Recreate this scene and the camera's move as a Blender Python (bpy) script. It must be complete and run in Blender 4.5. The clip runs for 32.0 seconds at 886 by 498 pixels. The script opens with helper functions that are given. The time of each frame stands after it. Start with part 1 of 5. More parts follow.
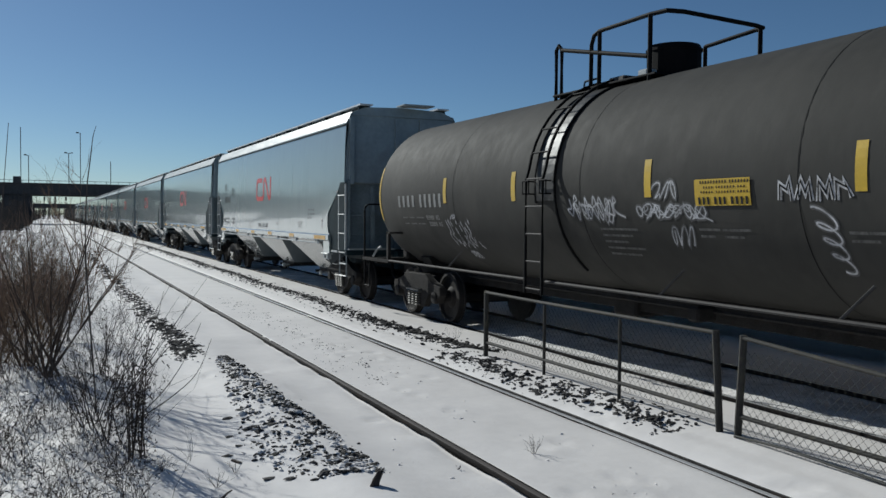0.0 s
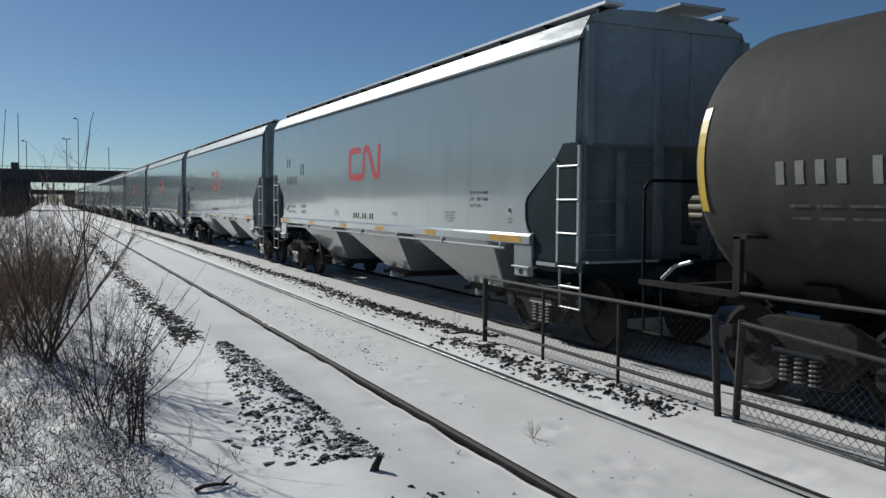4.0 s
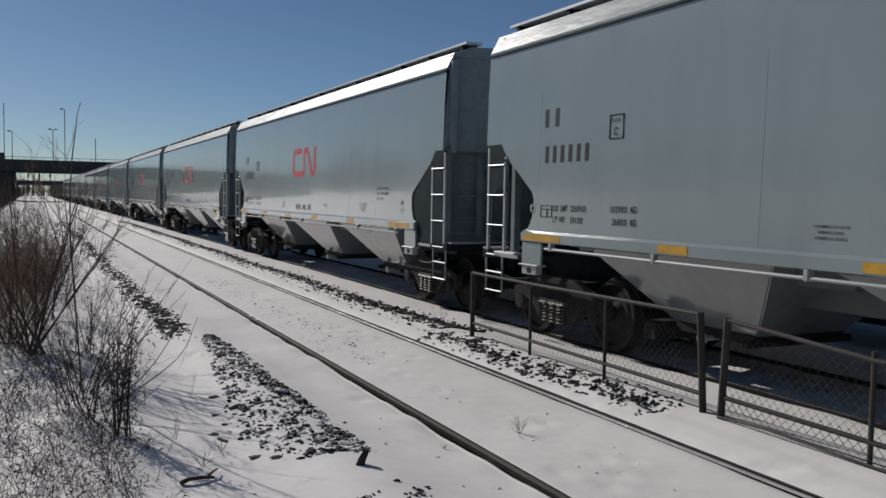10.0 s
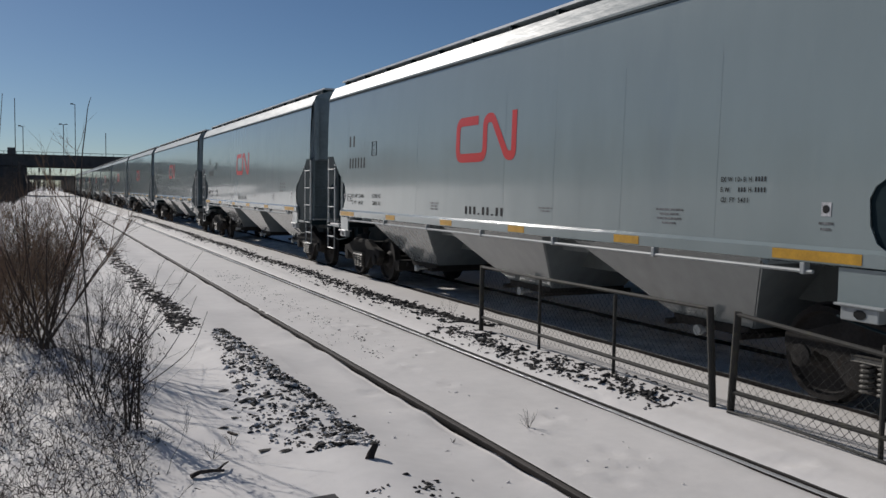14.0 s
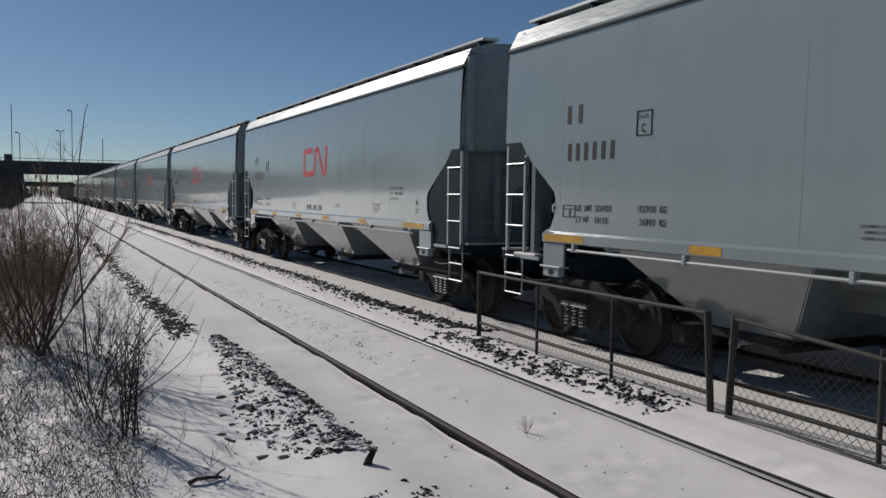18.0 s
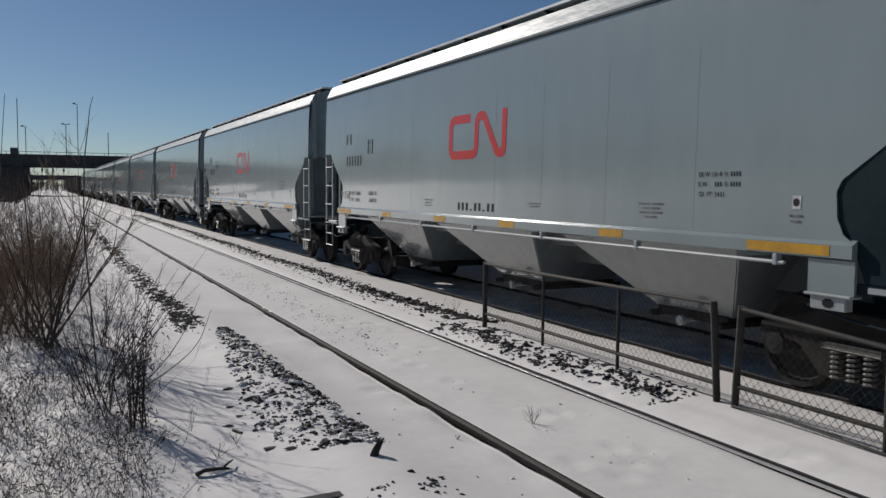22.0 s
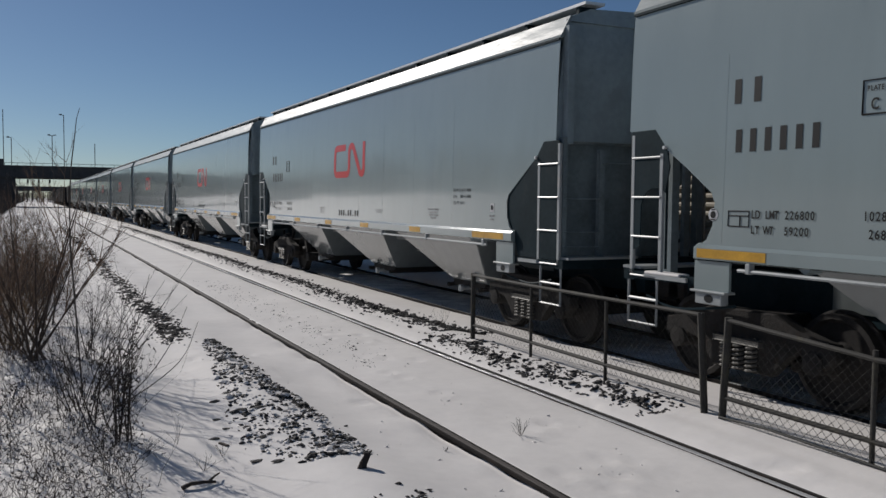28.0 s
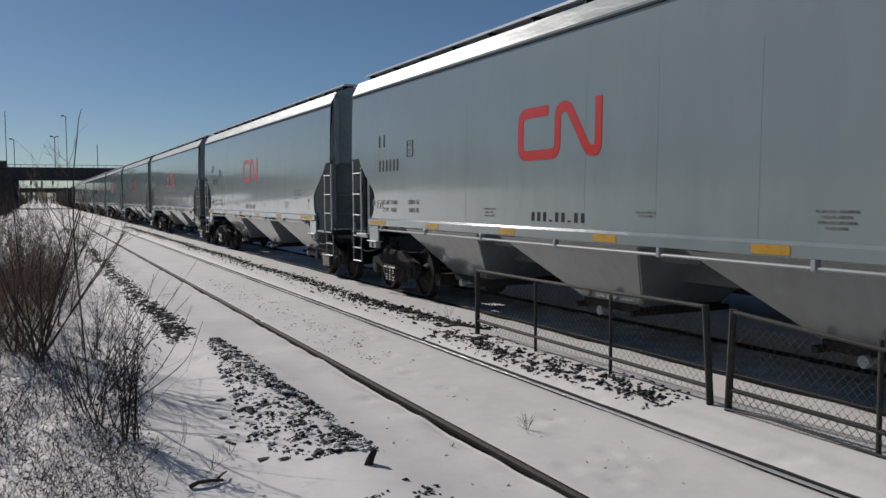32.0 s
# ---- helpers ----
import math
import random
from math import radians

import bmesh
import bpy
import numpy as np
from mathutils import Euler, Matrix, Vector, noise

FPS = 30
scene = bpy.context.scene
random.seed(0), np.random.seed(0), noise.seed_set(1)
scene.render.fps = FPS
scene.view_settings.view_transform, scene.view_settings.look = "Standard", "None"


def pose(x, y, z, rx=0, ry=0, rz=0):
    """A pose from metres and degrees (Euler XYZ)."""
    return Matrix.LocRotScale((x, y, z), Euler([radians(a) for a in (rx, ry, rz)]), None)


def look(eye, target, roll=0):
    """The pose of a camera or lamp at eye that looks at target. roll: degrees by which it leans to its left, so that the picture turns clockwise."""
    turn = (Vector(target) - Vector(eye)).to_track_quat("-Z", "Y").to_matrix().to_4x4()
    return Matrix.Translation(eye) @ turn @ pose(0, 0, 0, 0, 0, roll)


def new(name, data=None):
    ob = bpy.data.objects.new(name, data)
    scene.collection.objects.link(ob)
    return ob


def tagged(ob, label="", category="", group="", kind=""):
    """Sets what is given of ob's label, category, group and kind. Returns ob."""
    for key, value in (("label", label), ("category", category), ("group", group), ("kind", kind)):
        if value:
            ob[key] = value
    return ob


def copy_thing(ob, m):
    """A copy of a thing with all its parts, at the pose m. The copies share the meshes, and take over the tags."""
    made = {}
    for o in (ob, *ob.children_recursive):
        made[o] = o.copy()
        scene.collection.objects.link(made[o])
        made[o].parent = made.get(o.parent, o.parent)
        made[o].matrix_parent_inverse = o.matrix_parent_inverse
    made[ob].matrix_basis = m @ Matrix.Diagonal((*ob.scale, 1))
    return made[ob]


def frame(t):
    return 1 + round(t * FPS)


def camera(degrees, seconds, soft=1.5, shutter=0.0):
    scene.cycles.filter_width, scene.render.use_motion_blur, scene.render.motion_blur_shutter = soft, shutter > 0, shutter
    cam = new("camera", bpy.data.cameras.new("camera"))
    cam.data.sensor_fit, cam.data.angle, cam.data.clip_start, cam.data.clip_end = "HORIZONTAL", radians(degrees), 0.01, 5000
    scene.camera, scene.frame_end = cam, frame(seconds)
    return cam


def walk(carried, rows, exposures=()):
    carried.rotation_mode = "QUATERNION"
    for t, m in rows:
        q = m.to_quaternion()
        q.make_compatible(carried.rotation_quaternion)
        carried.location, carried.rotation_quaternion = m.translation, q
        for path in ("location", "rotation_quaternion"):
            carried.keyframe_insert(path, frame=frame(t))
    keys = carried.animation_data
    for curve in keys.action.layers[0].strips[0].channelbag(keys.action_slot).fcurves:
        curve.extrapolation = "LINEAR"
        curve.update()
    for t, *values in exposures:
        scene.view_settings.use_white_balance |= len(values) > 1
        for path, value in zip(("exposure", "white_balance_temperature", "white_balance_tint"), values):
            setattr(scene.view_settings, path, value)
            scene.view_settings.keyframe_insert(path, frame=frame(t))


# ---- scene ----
cam = camera(55.26, 32.0, soft=1.5)
EYE = 1.92  # above the rail heads; the track runs along +y
# seconds, yaw, pitch, roll: a phone held by hand from one spot
TURNS = [
    (0, -25.02, -2.12, -0.48), (0.5, -24.96, -2.39, -0.48), (1, -25.12, -2.64, -0.50), (1.5, -24.98, -3.10, -0.39),
    (2, -24.94, -2.90, -0.33), (2.5, -25.13, -2.91, -0.31), (3, -25.11, -2.90, -0.36), (3.5, -25.07, -3.15, -0.37),
    (5.5, -25.26, -2.78, -0.53), (6, -25.37, -3.05, -0.59), (6.5, -25.44, -3.11, -0.79), (7, -25.47, -3.36, -0.88),
    (7.5, -25.47, -3.30, -0.79), (8, -25.42, -3.37, -0.87), (8.5, -25.61, -3.18, -0.80), (9, -25.64, -3.23, -0.80),
    (9.5, -25.76, -3.30, -0.75), (10, -25.87, -3.44, -0.95), (10.5, -25.59, -3.32, -0.91), (11, -25.53, -3.17, -0.93),
    (11.5, -25.22, -3.36, -0.84), (12, -25.07, -3.38, -0.78), (12.5, -25.10, -3.68, -0.86), (13, -25.04, -3.63, -0.91),
    (13.5, -25.19, -3.77, -0.84), (14, -25.26, -3.84, -0.88), (14.5, -25.32, -3.85, -0.95), (16.5, -25.45, -3.64, -0.79),
    (17, -25.43, -3.67, -0.66), (17.5, -25.27, -3.63, -0.63), (18, -25.45, -3.47, -0.72), (18.5, -25.37, -3.69, -0.54),
    (19, -25.31, -3.65, -0.49), (19.5, -25.20, -3.78, -0.59), (20, -25.34, -3.98, -0.53), (20.5, -25.37, -3.99, -0.50),
    (21, -25.31, -4.18, -0.48), (21.5, -25.39, -4.06, -0.51), (22, -25.09, -4.06, -0.43), (22.5, -25.24, -4.14, -0.51),
    (23, -25.47, -3.94, -0.48), (23.5, -25.79, -3.76, -0.42), (24, -25.84, -3.76, -0.34), (24.5, -25.58, -3.73, -0.14),
    (25, -25.58, -3.66, -0.22), (25.5, -25.70, -3.54, -0.32), (27.5, -25.75, -3.08, -0.43), (28, -25.90, -3.27, -0.48),
    (28.5, -25.35, -4.42, -0.27), (29, -25.63, -4.70, -0.04), (29.5, -25.44, -5.17, 0.03), (30, -25.61, -4.29, 0.08),
    (30.5, -25.58, -3.92, 0.14), (31, -25.60, -3.90, 0.29), (31.5, -25.77, -3.54, 0.28), (32, -25.71, -3.56, 0.34),
]
EXPOSURES = [(0.0, 0.27, 6250, 3), (3.5, 0.27, 6250, 3), (5.5, 0.03, 6620, 10), (32.0, 0.03, 6620, 10)]
walk(cam, [(t, pose(0, 0, EYE, 90 + p, r, y)) for t, y, p, r in TURNS], EXPOSURES)
# seconds, metres that the train has rolled towards the eye
ROLLED = [
    (0, 0.08), (0.5, 1.21), (1, 2.37), (1.5, 3.57), (2, 4.74), (2.5, 5.89), (3, 7.02), (3.5, 8.16), (5.5,
    12.73), (6, 13.86), (6.5, 14.98), (7, 16.11), (7.5, 17.24), (8, 18.40), (8.5, 19.54), (9, 20.68), (9.5,
    21.80), (10, 22.93), (10.5, 24.06), (11, 25.20), (11.5, 26.36), (12, 27.50), (12.5, 28.62), (13, 29.71),
    (13.5, 30.82), (14, 31.91), (14.5, 33.00), (16.5, 37.26), (17, 38.32), (17.5, 39.37), (18, 40.44), (18.5,
    41.48), (19, 42.52), (19.5, 43.53), (20, 44.55), (20.5, 45.57), (21, 46.60), (21.5, 47.65), (22, 48.69),
    (22.5, 49.71), (23, 50.71), (23.5, 51.71), (24, 52.70), (24.5, 53.71), (25, 54.73), (25.5, 55.72), (27.5,
    59.58), (28, 60.53), (28.5, 61.46), (29, 62.39), (29.5, 63.34), (30, 64.31), (30.5, 65.31), (31, 66.33),
    (31.5, 67.36), (32, 68.35),
]

# ---- world and sun ----
SUN_SIDE, SUN_HIGH = 18.0, 28.0  # degrees to the left of the track, degrees over the horizon
world = bpy.data.worlds.new("sky")
scene.world = world
world.use_nodes = True
wt = world.node_tree
sky = wt.nodes.new("ShaderNodeTexSky")
sky.sky_type, sky.sun_disc = "NISHITA", False
sky.sun_elevation, sky.sun_rotation = radians(SUN_HIGH), radians(360 - SUN_SIDE)
sky.air_density, sky.dust_density, sky.ozone_density = 0.75, 0.15, 4.2
tone = wt.nodes.new("ShaderNodeMix")     # a clear, dry winter blue
tone.data_type, tone.blend_type = "RGBA", "MULTIPLY"
tone.inputs[0].default_value, tone.inputs[7].default_value = 1.0, (0.915, 0.985, 1.03, 1.0)
wt.links.new(sky.outputs[0], tone.inputs[6])
wt.links.new(tone.outputs[2], wt.nodes["Background"].inputs[0])
wt.nodes["Background"].inputs[1].default_value = 0.0445
sun = new("sun", bpy.data.lights.new("sun", "SUN"))
sun.data.energy, sun.data.angle, sun.data.color = 3.2, radians(0.53), (1.0, 0.965, 0.93)
a, e = radians(SUN_SIDE), radians(SUN_HIGH)
SUN_AT = Vector((-math.sin(a) * math.cos(e), math.cos(a) * math.cos(e), math.sin(e)))
sun.matrix_world = look(SUN_AT * 60, (0, 0, 0))


# ---- materials ----
def material(name, color, rough=0.6, metal=0.0, vary=0.15, size=1.5, grain=0.0, grain_size=60.0, second=None, second_at=0.55, second_size=4.0,
             coat=0.0, spec=0.5, random_value=0.0, stretch=(1, 1, 1), bump_size=None, rough_vary=0.0):
    """A painted or natural surface: colour varied at two scales, a second colour in patches (dirt, rust), fine relief."""
    m = bpy.data.materials.new(name)
    m.use_nodes = True
    t = m.node_tree
    n, l = t.nodes, t.links
    b = n["Principled BSDF"]
    b.inputs["Roughness"].default_value, b.inputs["Metallic"].default_value = rough, metal
    b.inputs["Coat Weight"].default_value, b.inputs["Coat Roughness"].default_value = coat, 0.05
    b.inputs["Specular IOR Level"].default_value = spec
    tc = n.new("ShaderNodeTexCoord")
    mp = n.new("ShaderNodeMapping")
    mp.inputs["Scale"].default_value = stretch
    l.new(tc.outputs["Object"], mp.inputs[0])

    def noise_tex(scale, detail=4.0):
        x = n.new("ShaderNodeTexNoise")
        x.inputs["Scale"].default_value, x.inputs["Detail"].default_value = scale, detail
        l.new(mp.outputs[0], x.inputs["Vector"])
        return x

    def mix(kind, fac, one, two):
        x = n.new("ShaderNodeMix")
        x.data_type, x.blend_type = "RGBA", kind
        for sock, val in ((x.inputs[0], fac), (x.inputs[6], one), (x.inputs[7], two)):
            if hasattr(val, "is_linked"):
                l.new(val, sock)
            else:
                sock.default_value = val if isinstance(val, float) else (*val, 1.0)
        return x.outputs[2]

    def ramp(src, lo, hi, a=0.0, b_=1.0):
        x = n.new("ShaderNodeMapRange")
        x.inputs[1].default_value, x.inputs[2].default_value, x.inputs[3].default_value, x.inputs[4].default_value = lo, hi, a, b_
        l.new(src, x.inputs[0])
        return x.outputs[0]

    col = color
    big, small = noise_tex(size), noise_tex(size * 9, 6.0)
    f = n.new("ShaderNodeMath")
    f.operation = "ADD"
    l.new(ramp(big.outputs[0], 0.3, 0.7, -vary, vary), f.inputs[0])
    l.new(ramp(small.outputs[0], 0.3, 0.7, -vary * 0.6, vary * 0.6), f.inputs[1])
    hsv = n.new("ShaderNodeHueSaturation")
    hsv.inputs["Color"].default_value = (*color, 1.0)
    g = n.new("ShaderNodeMath")
    g.operation = "ADD"
    g.inputs[1].default_value = 1.0
    l.new(f.outputs[0], g.inputs[0])
    val = g.outputs[0]
    if random_value:
        oi = n.new("ShaderNodeObjectInfo")
        k = n.new("ShaderNodeMath")
        k.operation = "MULTIPLY"
        l.new(val, k.inputs[0])
        l.new(ramp(oi.outputs["Random"], 0.0, 1.0, 1 - random_value, 1 + random_value), k.inputs[1])
        val = k.outputs[0]
    l.new(val, hsv.inputs["Value"])
    col = hsv.outputs[0]
    if second:
        sec = noise_tex(second_size, 8.0)
        col = mix("MIX", ramp(sec.outputs[0], second_at, second_at + 0.12), col, second)
    l.new(col, b.inputs["Base Color"])
    if rough_vary:
        l.new(ramp(small.outputs[0], 0.3, 0.7, rough - rough_vary, rough + rough_vary), b.inputs["Roughness"])
    if grain:
        gr = noise_tex(grain_size, 5.0)
        bp = n.new("ShaderNodeBump")
        bp.inputs["Strength"].default_value, bp.inputs["Distance"].default_value = grain, bump_size or 1.0 / grain_size
        l.new(gr.outputs[0], bp.inputs["Height"])
        l.new(bp.outputs[0], b.inputs["Normal"])
    return m


SNOW = material("snow", (0.775, 0.742, 0.712), 0.65, vary=0.05, size=0.8, grain=0.2, grain_size=16, bump_size=0.012, spec=0.25)
DIRTY = material("dirty snow between sleepers", (0.75, 0.73, 0.71), 0.8, vary=0.3, size=2.5, second=(0.52, 0.515, 0.51), second_at=0.62, second_size=5, grain=0.6, grain_size=25)
STONE = material("ballast stone", (0.042, 0.038, 0.036), 0.85, vary=0.3, size=8, grain=0.5, grain_size=120, random_value=0.5)
RUST = material("rusty rail steel", (0.017, 0.0145, 0.0135), 0.9, 0.0, spec=0.12, vary=0.3, size=5, second=(0.030, 0.023, 0.020), grain=0.4, grain_size=150)
RAILTOP = material("worn rail head", (0.62, 0.62, 0.62), 0.34, 0.4, vary=0.2, size=3, second=(0.45, 0.445, 0.44), second_at=0.64, second_size=9, stretch=(1, 0.15, 1))
DULLTOP = material("dull rail head", (0.075, 0.063, 0.055), 0.7, 0.0, vary=0.3, size=4, second=(0.06, 0.047, 0.04), second_at=0.52, stretch=(1, 0.15, 1))
GREY = material("light grey gloss paint", (0.245, 0.293, 0.294), 0.20, vary=0.035, size=0.35, coat=0.6, grain=0.42, grain_size=1.3, bump_size=0.03, stretch=(1, 1, 0.3),
                second=(0.225, 0.270, 0.278), second_at=0.62, second_size=1.2)
STEELBLUE = material("dull blue grey frame paint", (0.17, 0.21, 0.225), 0.55, vary=0.2, size=2, spec=0.3)
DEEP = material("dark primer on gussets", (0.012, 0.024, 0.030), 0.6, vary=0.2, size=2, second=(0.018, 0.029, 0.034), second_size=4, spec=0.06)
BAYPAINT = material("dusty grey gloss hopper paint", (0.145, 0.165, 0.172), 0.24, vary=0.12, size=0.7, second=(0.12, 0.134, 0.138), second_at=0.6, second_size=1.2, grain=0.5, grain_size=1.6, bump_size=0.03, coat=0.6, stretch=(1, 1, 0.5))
# Hopper grey darkened: shade painted onto bay end faces, saddles and centre sill.
BAYSHADE = material("hopper grey with painted shade", (0.098, 0.114, 0.114), 0.5, vary=0.15, size=0.9, second=(0.072, 0.08, 0.078), second_at=0.6, second_size=1.6)
ZINC = material("bare galvanised edge", (0.62, 0.62, 0.61), 0.4, 0.3, vary=0.1, size=3)
# Side paint's grey, darkened and dulled in the material to hold down sun glare.
EAVE = material("side grey darkened against glare", (0.19, 0.224, 0.23), 0.42, spec=0.25, vary=0.08, size=0.6, grain=0.06, grain_size=3, stretch=(1, 0.3, 1), second=(0.175, 0.207, 0.213), second_at=0.6, second_size=1.5)
SLATE = material("blue grey end paint", (0.225, 0.28, 0.305), 0.45, vary=0.15, size=1.2, grain=0.1, grain_size=6, second=(0.215, 0.262, 0.28), second_size=2.5)
PALE = material("white grey steel paint", (0.34, 0.36, 0.36), 0.4, vary=0.1, size=2, second=(0.36, 0.35, 0.33), second_at=0.62, second_size=6)
YELLOW = material("amber reflective tape", (0.55, 0.30, 0.03), 0.35, vary=0.15, size=6)
RED = material("red emblem paint", (0.56, 0.015, 0.009), 0.35, vary=0.06, size=1, coat=0.2, spec=0.35)
INK = material("black stencil paint", (0.012, 0.012, 0.013), 0.6, spec=0.2, vary=0.1, size=5)
GREYINK = material("thin black print", (0.13, 0.135, 0.138), 0.4, vary=0.6, size=14, stretch=(1, 1, 0.2))
IRON = material("grimy cast iron", (0.028, 0.026, 0.0245), 0.85, spec=0.15, vary=0.3, size=4, second=(0.030, 0.024, 0.020), second_at=0.58, second_size=9, grain=0.4, grain_size=50)
SPRING = material("dusty spring steel", (0.12, 0.115, 0.105), 0.55, 0.3, vary=0.2, size=6)
TREAD = material("bare wheel steel", (0.026, 0.0235, 0.022), 0.75, 0.0, spec=0.2, vary=0.25, size=5)
TANK = material("weathered black tank paint", (0.051, 0.0495, 0.045), 0.74, vary=0.18, size=0.6, second=(0.060, 0.0575, 0.052), second_at=0.52, second_size=1.6, grain=0.03, grain_size=4,
                stretch=(1, 1, 0.6), rough_vary=0.04, spec=0.12)
GLOSS = material("glossy black plate", (0.018, 0.0175, 0.017), 0.5, vary=0.2, size=2, grain=0.08, grain_size=5, spec=0.4)
BLACK = material("black railing paint", (0.006, 0.0062, 0.0068), 0.7, spec=0.1, vary=0.2, size=4)
STEEL = material("scuffed handrail steel", (0.045, 0.041, 0.039), 0.75, 0.0, vary=0.25, size=6, second=(0.07, 0.05, 0.04), second_at=0.58, second_size=14)
CHALK = material("white spray paint", (0.42, 0.42, 0.43), 0.7, vary=0.5, size=7)
HAZE = material("thin overspray", (0.085, 0.084, 0.082), 0.7, vary=0.3, size=7)
FAINT = material("worn white print", (0.085, 0.083, 0.078), 0.7, vary=0.6, size=16, stretch=(1, 1, 0.3))
MARK = material("white stencil paint", (0.21, 0.21, 0.20), 0.55, vary=0.15, size=7)
SIGN = material("yellow sign face", (0.56, 0.37, 0.03), 0.4, vary=0.1, size=6)
FENCE = material("weathered galvanised pipe", (0.033, 0.031, 0.027), 0.75, 0.1, vary=0.3, size=6, second=(0.058, 0.053, 0.036), second_at=0.55, second_size=8)
WIRE = material("galvanised wire", (0.03, 0.03, 0.027), 0.7, 0.2, vary=0.2, size=9)
BARK = material("brown bark", (0.075, 0.052, 0.038), 0.85, vary=0.3, size=6, second=(0.045, 0.032, 0.026), second_size=11)
TWIG = material("dry grey twig", (0.075, 0.063, 0.054), 0.9, vary=0.35, size=5)
RUSSET = material("russet twig", (0.20, 0.13, 0.085), 0.9, vary=0.35, size=5)
UMBER = material("dark umber stalk", (0.062, 0.048, 0.039), 0.9, vary=0.35, size=5)
SOOT = material("sooty brown car paint", (0.035, 0.03, 0.028), 0.6, vary=0.25, size=1)
STRAW = material("dry straw stalk", (0.19, 0.125, 0.07), 0.9, vary=0.3, size=5)
CONCRETE = material("grey bridge concrete", (0.075, 0.072, 0.07), 0.85, vary=0.2, size=0.3, second=(0.05, 0.048, 0.046), second_size=0.8, grain=0.3, grain_size=4)
WOODS = material("bare winter wood", (0.04, 0.035, 0.032), 0.9, vary=0.3, size=0.2)
OCHRE = material("faded yellow railcar paint", (0.30, 0.19, 0.06), 0.5, vary=0.15, size=1.2, second=(0.13, 0.09, 0.05), second_at=0.6, second_size=3)
CREAM = material("cream ribbed panel", (0.34, 0.31, 0.25), 0.55, vary=0.15, size=2)


# ---- mesh helpers ----
def part(name, bm, mat, parent, label="", smooth=False):
    """Links a bmesh as ONE mesh object under a thing or a part."""
    if isinstance(bm, bpy.types.Mesh):
        me = bm
    else:
        me = bpy.data.meshes.new(name)
        bmesh.ops.recalc_face_normals(bm, faces=bm.faces)
        bm.to_mesh(me)
        bm.free()
    if not me.materials:
        me.materials.append(mat)
    if smooth:
        me.shade_smooth()
        me.set_sharp_from_angle(angle=radians(38))
    ob = new(name, me)
    ob.parent = parent
    if label:
        ob["label"] = label
    return ob


def thing(name, label, category, group="", at=(0, 0, 0)):
    ob = new(name)
    ob.location = at
    ob.empty_display_size = 0.2
    return tagged(ob, label, category, group)


def single(name, bm, mat, label, category, group="", kind="", smooth=False):
    return tagged(part(name, bm, mat, None, "", smooth), label, category, group, kind)


def box(bm, x0, x1, y0, y1, z0, z1, bevel=0.0):
    r = bmesh.ops.create_cube(bm, size=1.0)
    vs = r["verts"]
    for v in vs:
        v.co = Vector((x0 + (v.co.x + 0.5) * (x1 - x0), y0 + (v.co.y + 0.5) * (y1 - y0), z0 + (v.co.z + 0.5) * (z1 - z0)))
    if bevel:
        es = list({e for v in vs for e in v.link_edges})
        bmesh.ops.bevel(bm, geom=es, offset=bevel, segments=1, affect="EDGES")
    return bm


def boxes(*rows, bevel=0.0):
    bm = bmesh.new()
    for r in rows:
        box(bm, *r, bevel=bevel)
    return bm


def tube(bm, pts, r, sides=6, r1=None, caps=True):
    """A round bar along the points."""
    pts = [Vector(p) for p in pts]
    rings = []
    n = len(pts)
    for i, p in enumerate(pts):
        d = (pts[min(i + 1, n - 1)] - pts[max(i - 1, 0)]).normalized()
        u = d.cross(Vector((0, 0, 1)))
        if u.length < 0.01:
            u = d.cross(Vector((1, 0, 0)))
        u.normalize()
        w = d.cross(u)
        rr = r if r1 is None else r + (r1 - r) * i / (n - 1)
        rings.append([bm.verts.new(p + (u * math.cos(q) + w * math.sin(q)) * rr) for q in (2 * math.pi * k / sides for k in range(sides))])
    for a_, b_ in zip(rings, rings[1:]):
        for k in range(sides):
            bm.faces.new((a_[k], a_[(k + 1) % sides], b_[(k + 1) % sides], b_[k]))
    if caps:
        bm.faces.new(rings[0]), bm.faces.new(rings[-1])
    return bm


def tubes(r, *lines, sides=6):
    bm = bmesh.new()
    for p in lines:
        tube(bm, p, r, sides)
    return bm


def prism(bm, outline, x0, x1, axis="x", lean=None):
    """An outline given as pairs, drawn out between two places of an axis. lean(z): shift along the axis."""
    def at(q, d):
        s_ = lean(q[1]) if lean else 0.0
        return {"x": (d + s_, q[0], q[1]), "y": (q[0], d, q[1]), "z": (q[0], q[1], d)}[axis]
    a_ = [bm.verts.new(at(q, x0)) for q in outline]
    b_ = [bm.verts.new(at(q, x1)) for q in outline]
    n = len(outline)
    bm.faces.new(a_), bm.faces.new(b_[::-1])
    for k in range(n):
        bm.faces.new((a_[k], b_[k], b_[(k + 1) % n], a_[(k + 1) % n]))
    return bm


def lathe(bm, profile, axis_at, segs=20, axis="x"):
    """Turned about an axis through axis_at; profile pairs: along, radius."""
    rings = []
    for al, r in profile:
        ring = []
        for k in range(segs):
            q = 2 * math.pi * k / segs
            c_, s_ = r * math.cos(q), r * math.sin(q)
            p = {"x": (al, c_, s_), "y": (c_, al, s_), "z": (c_, s_, al)}[axis]
            ring.append(bm.verts.new(Vector(p) + Vector(axis_at)))
        rings.append(ring)
    for a_, b_ in zip(rings, rings[1:]):
        for k in range(segs):
            bm.faces.new((a_[k], a_[(k + 1) % segs], b_[(k + 1) % segs], b_[k]))
    bm.faces.new(rings[0]), bm.faces.new(rings[-1])
    return bm


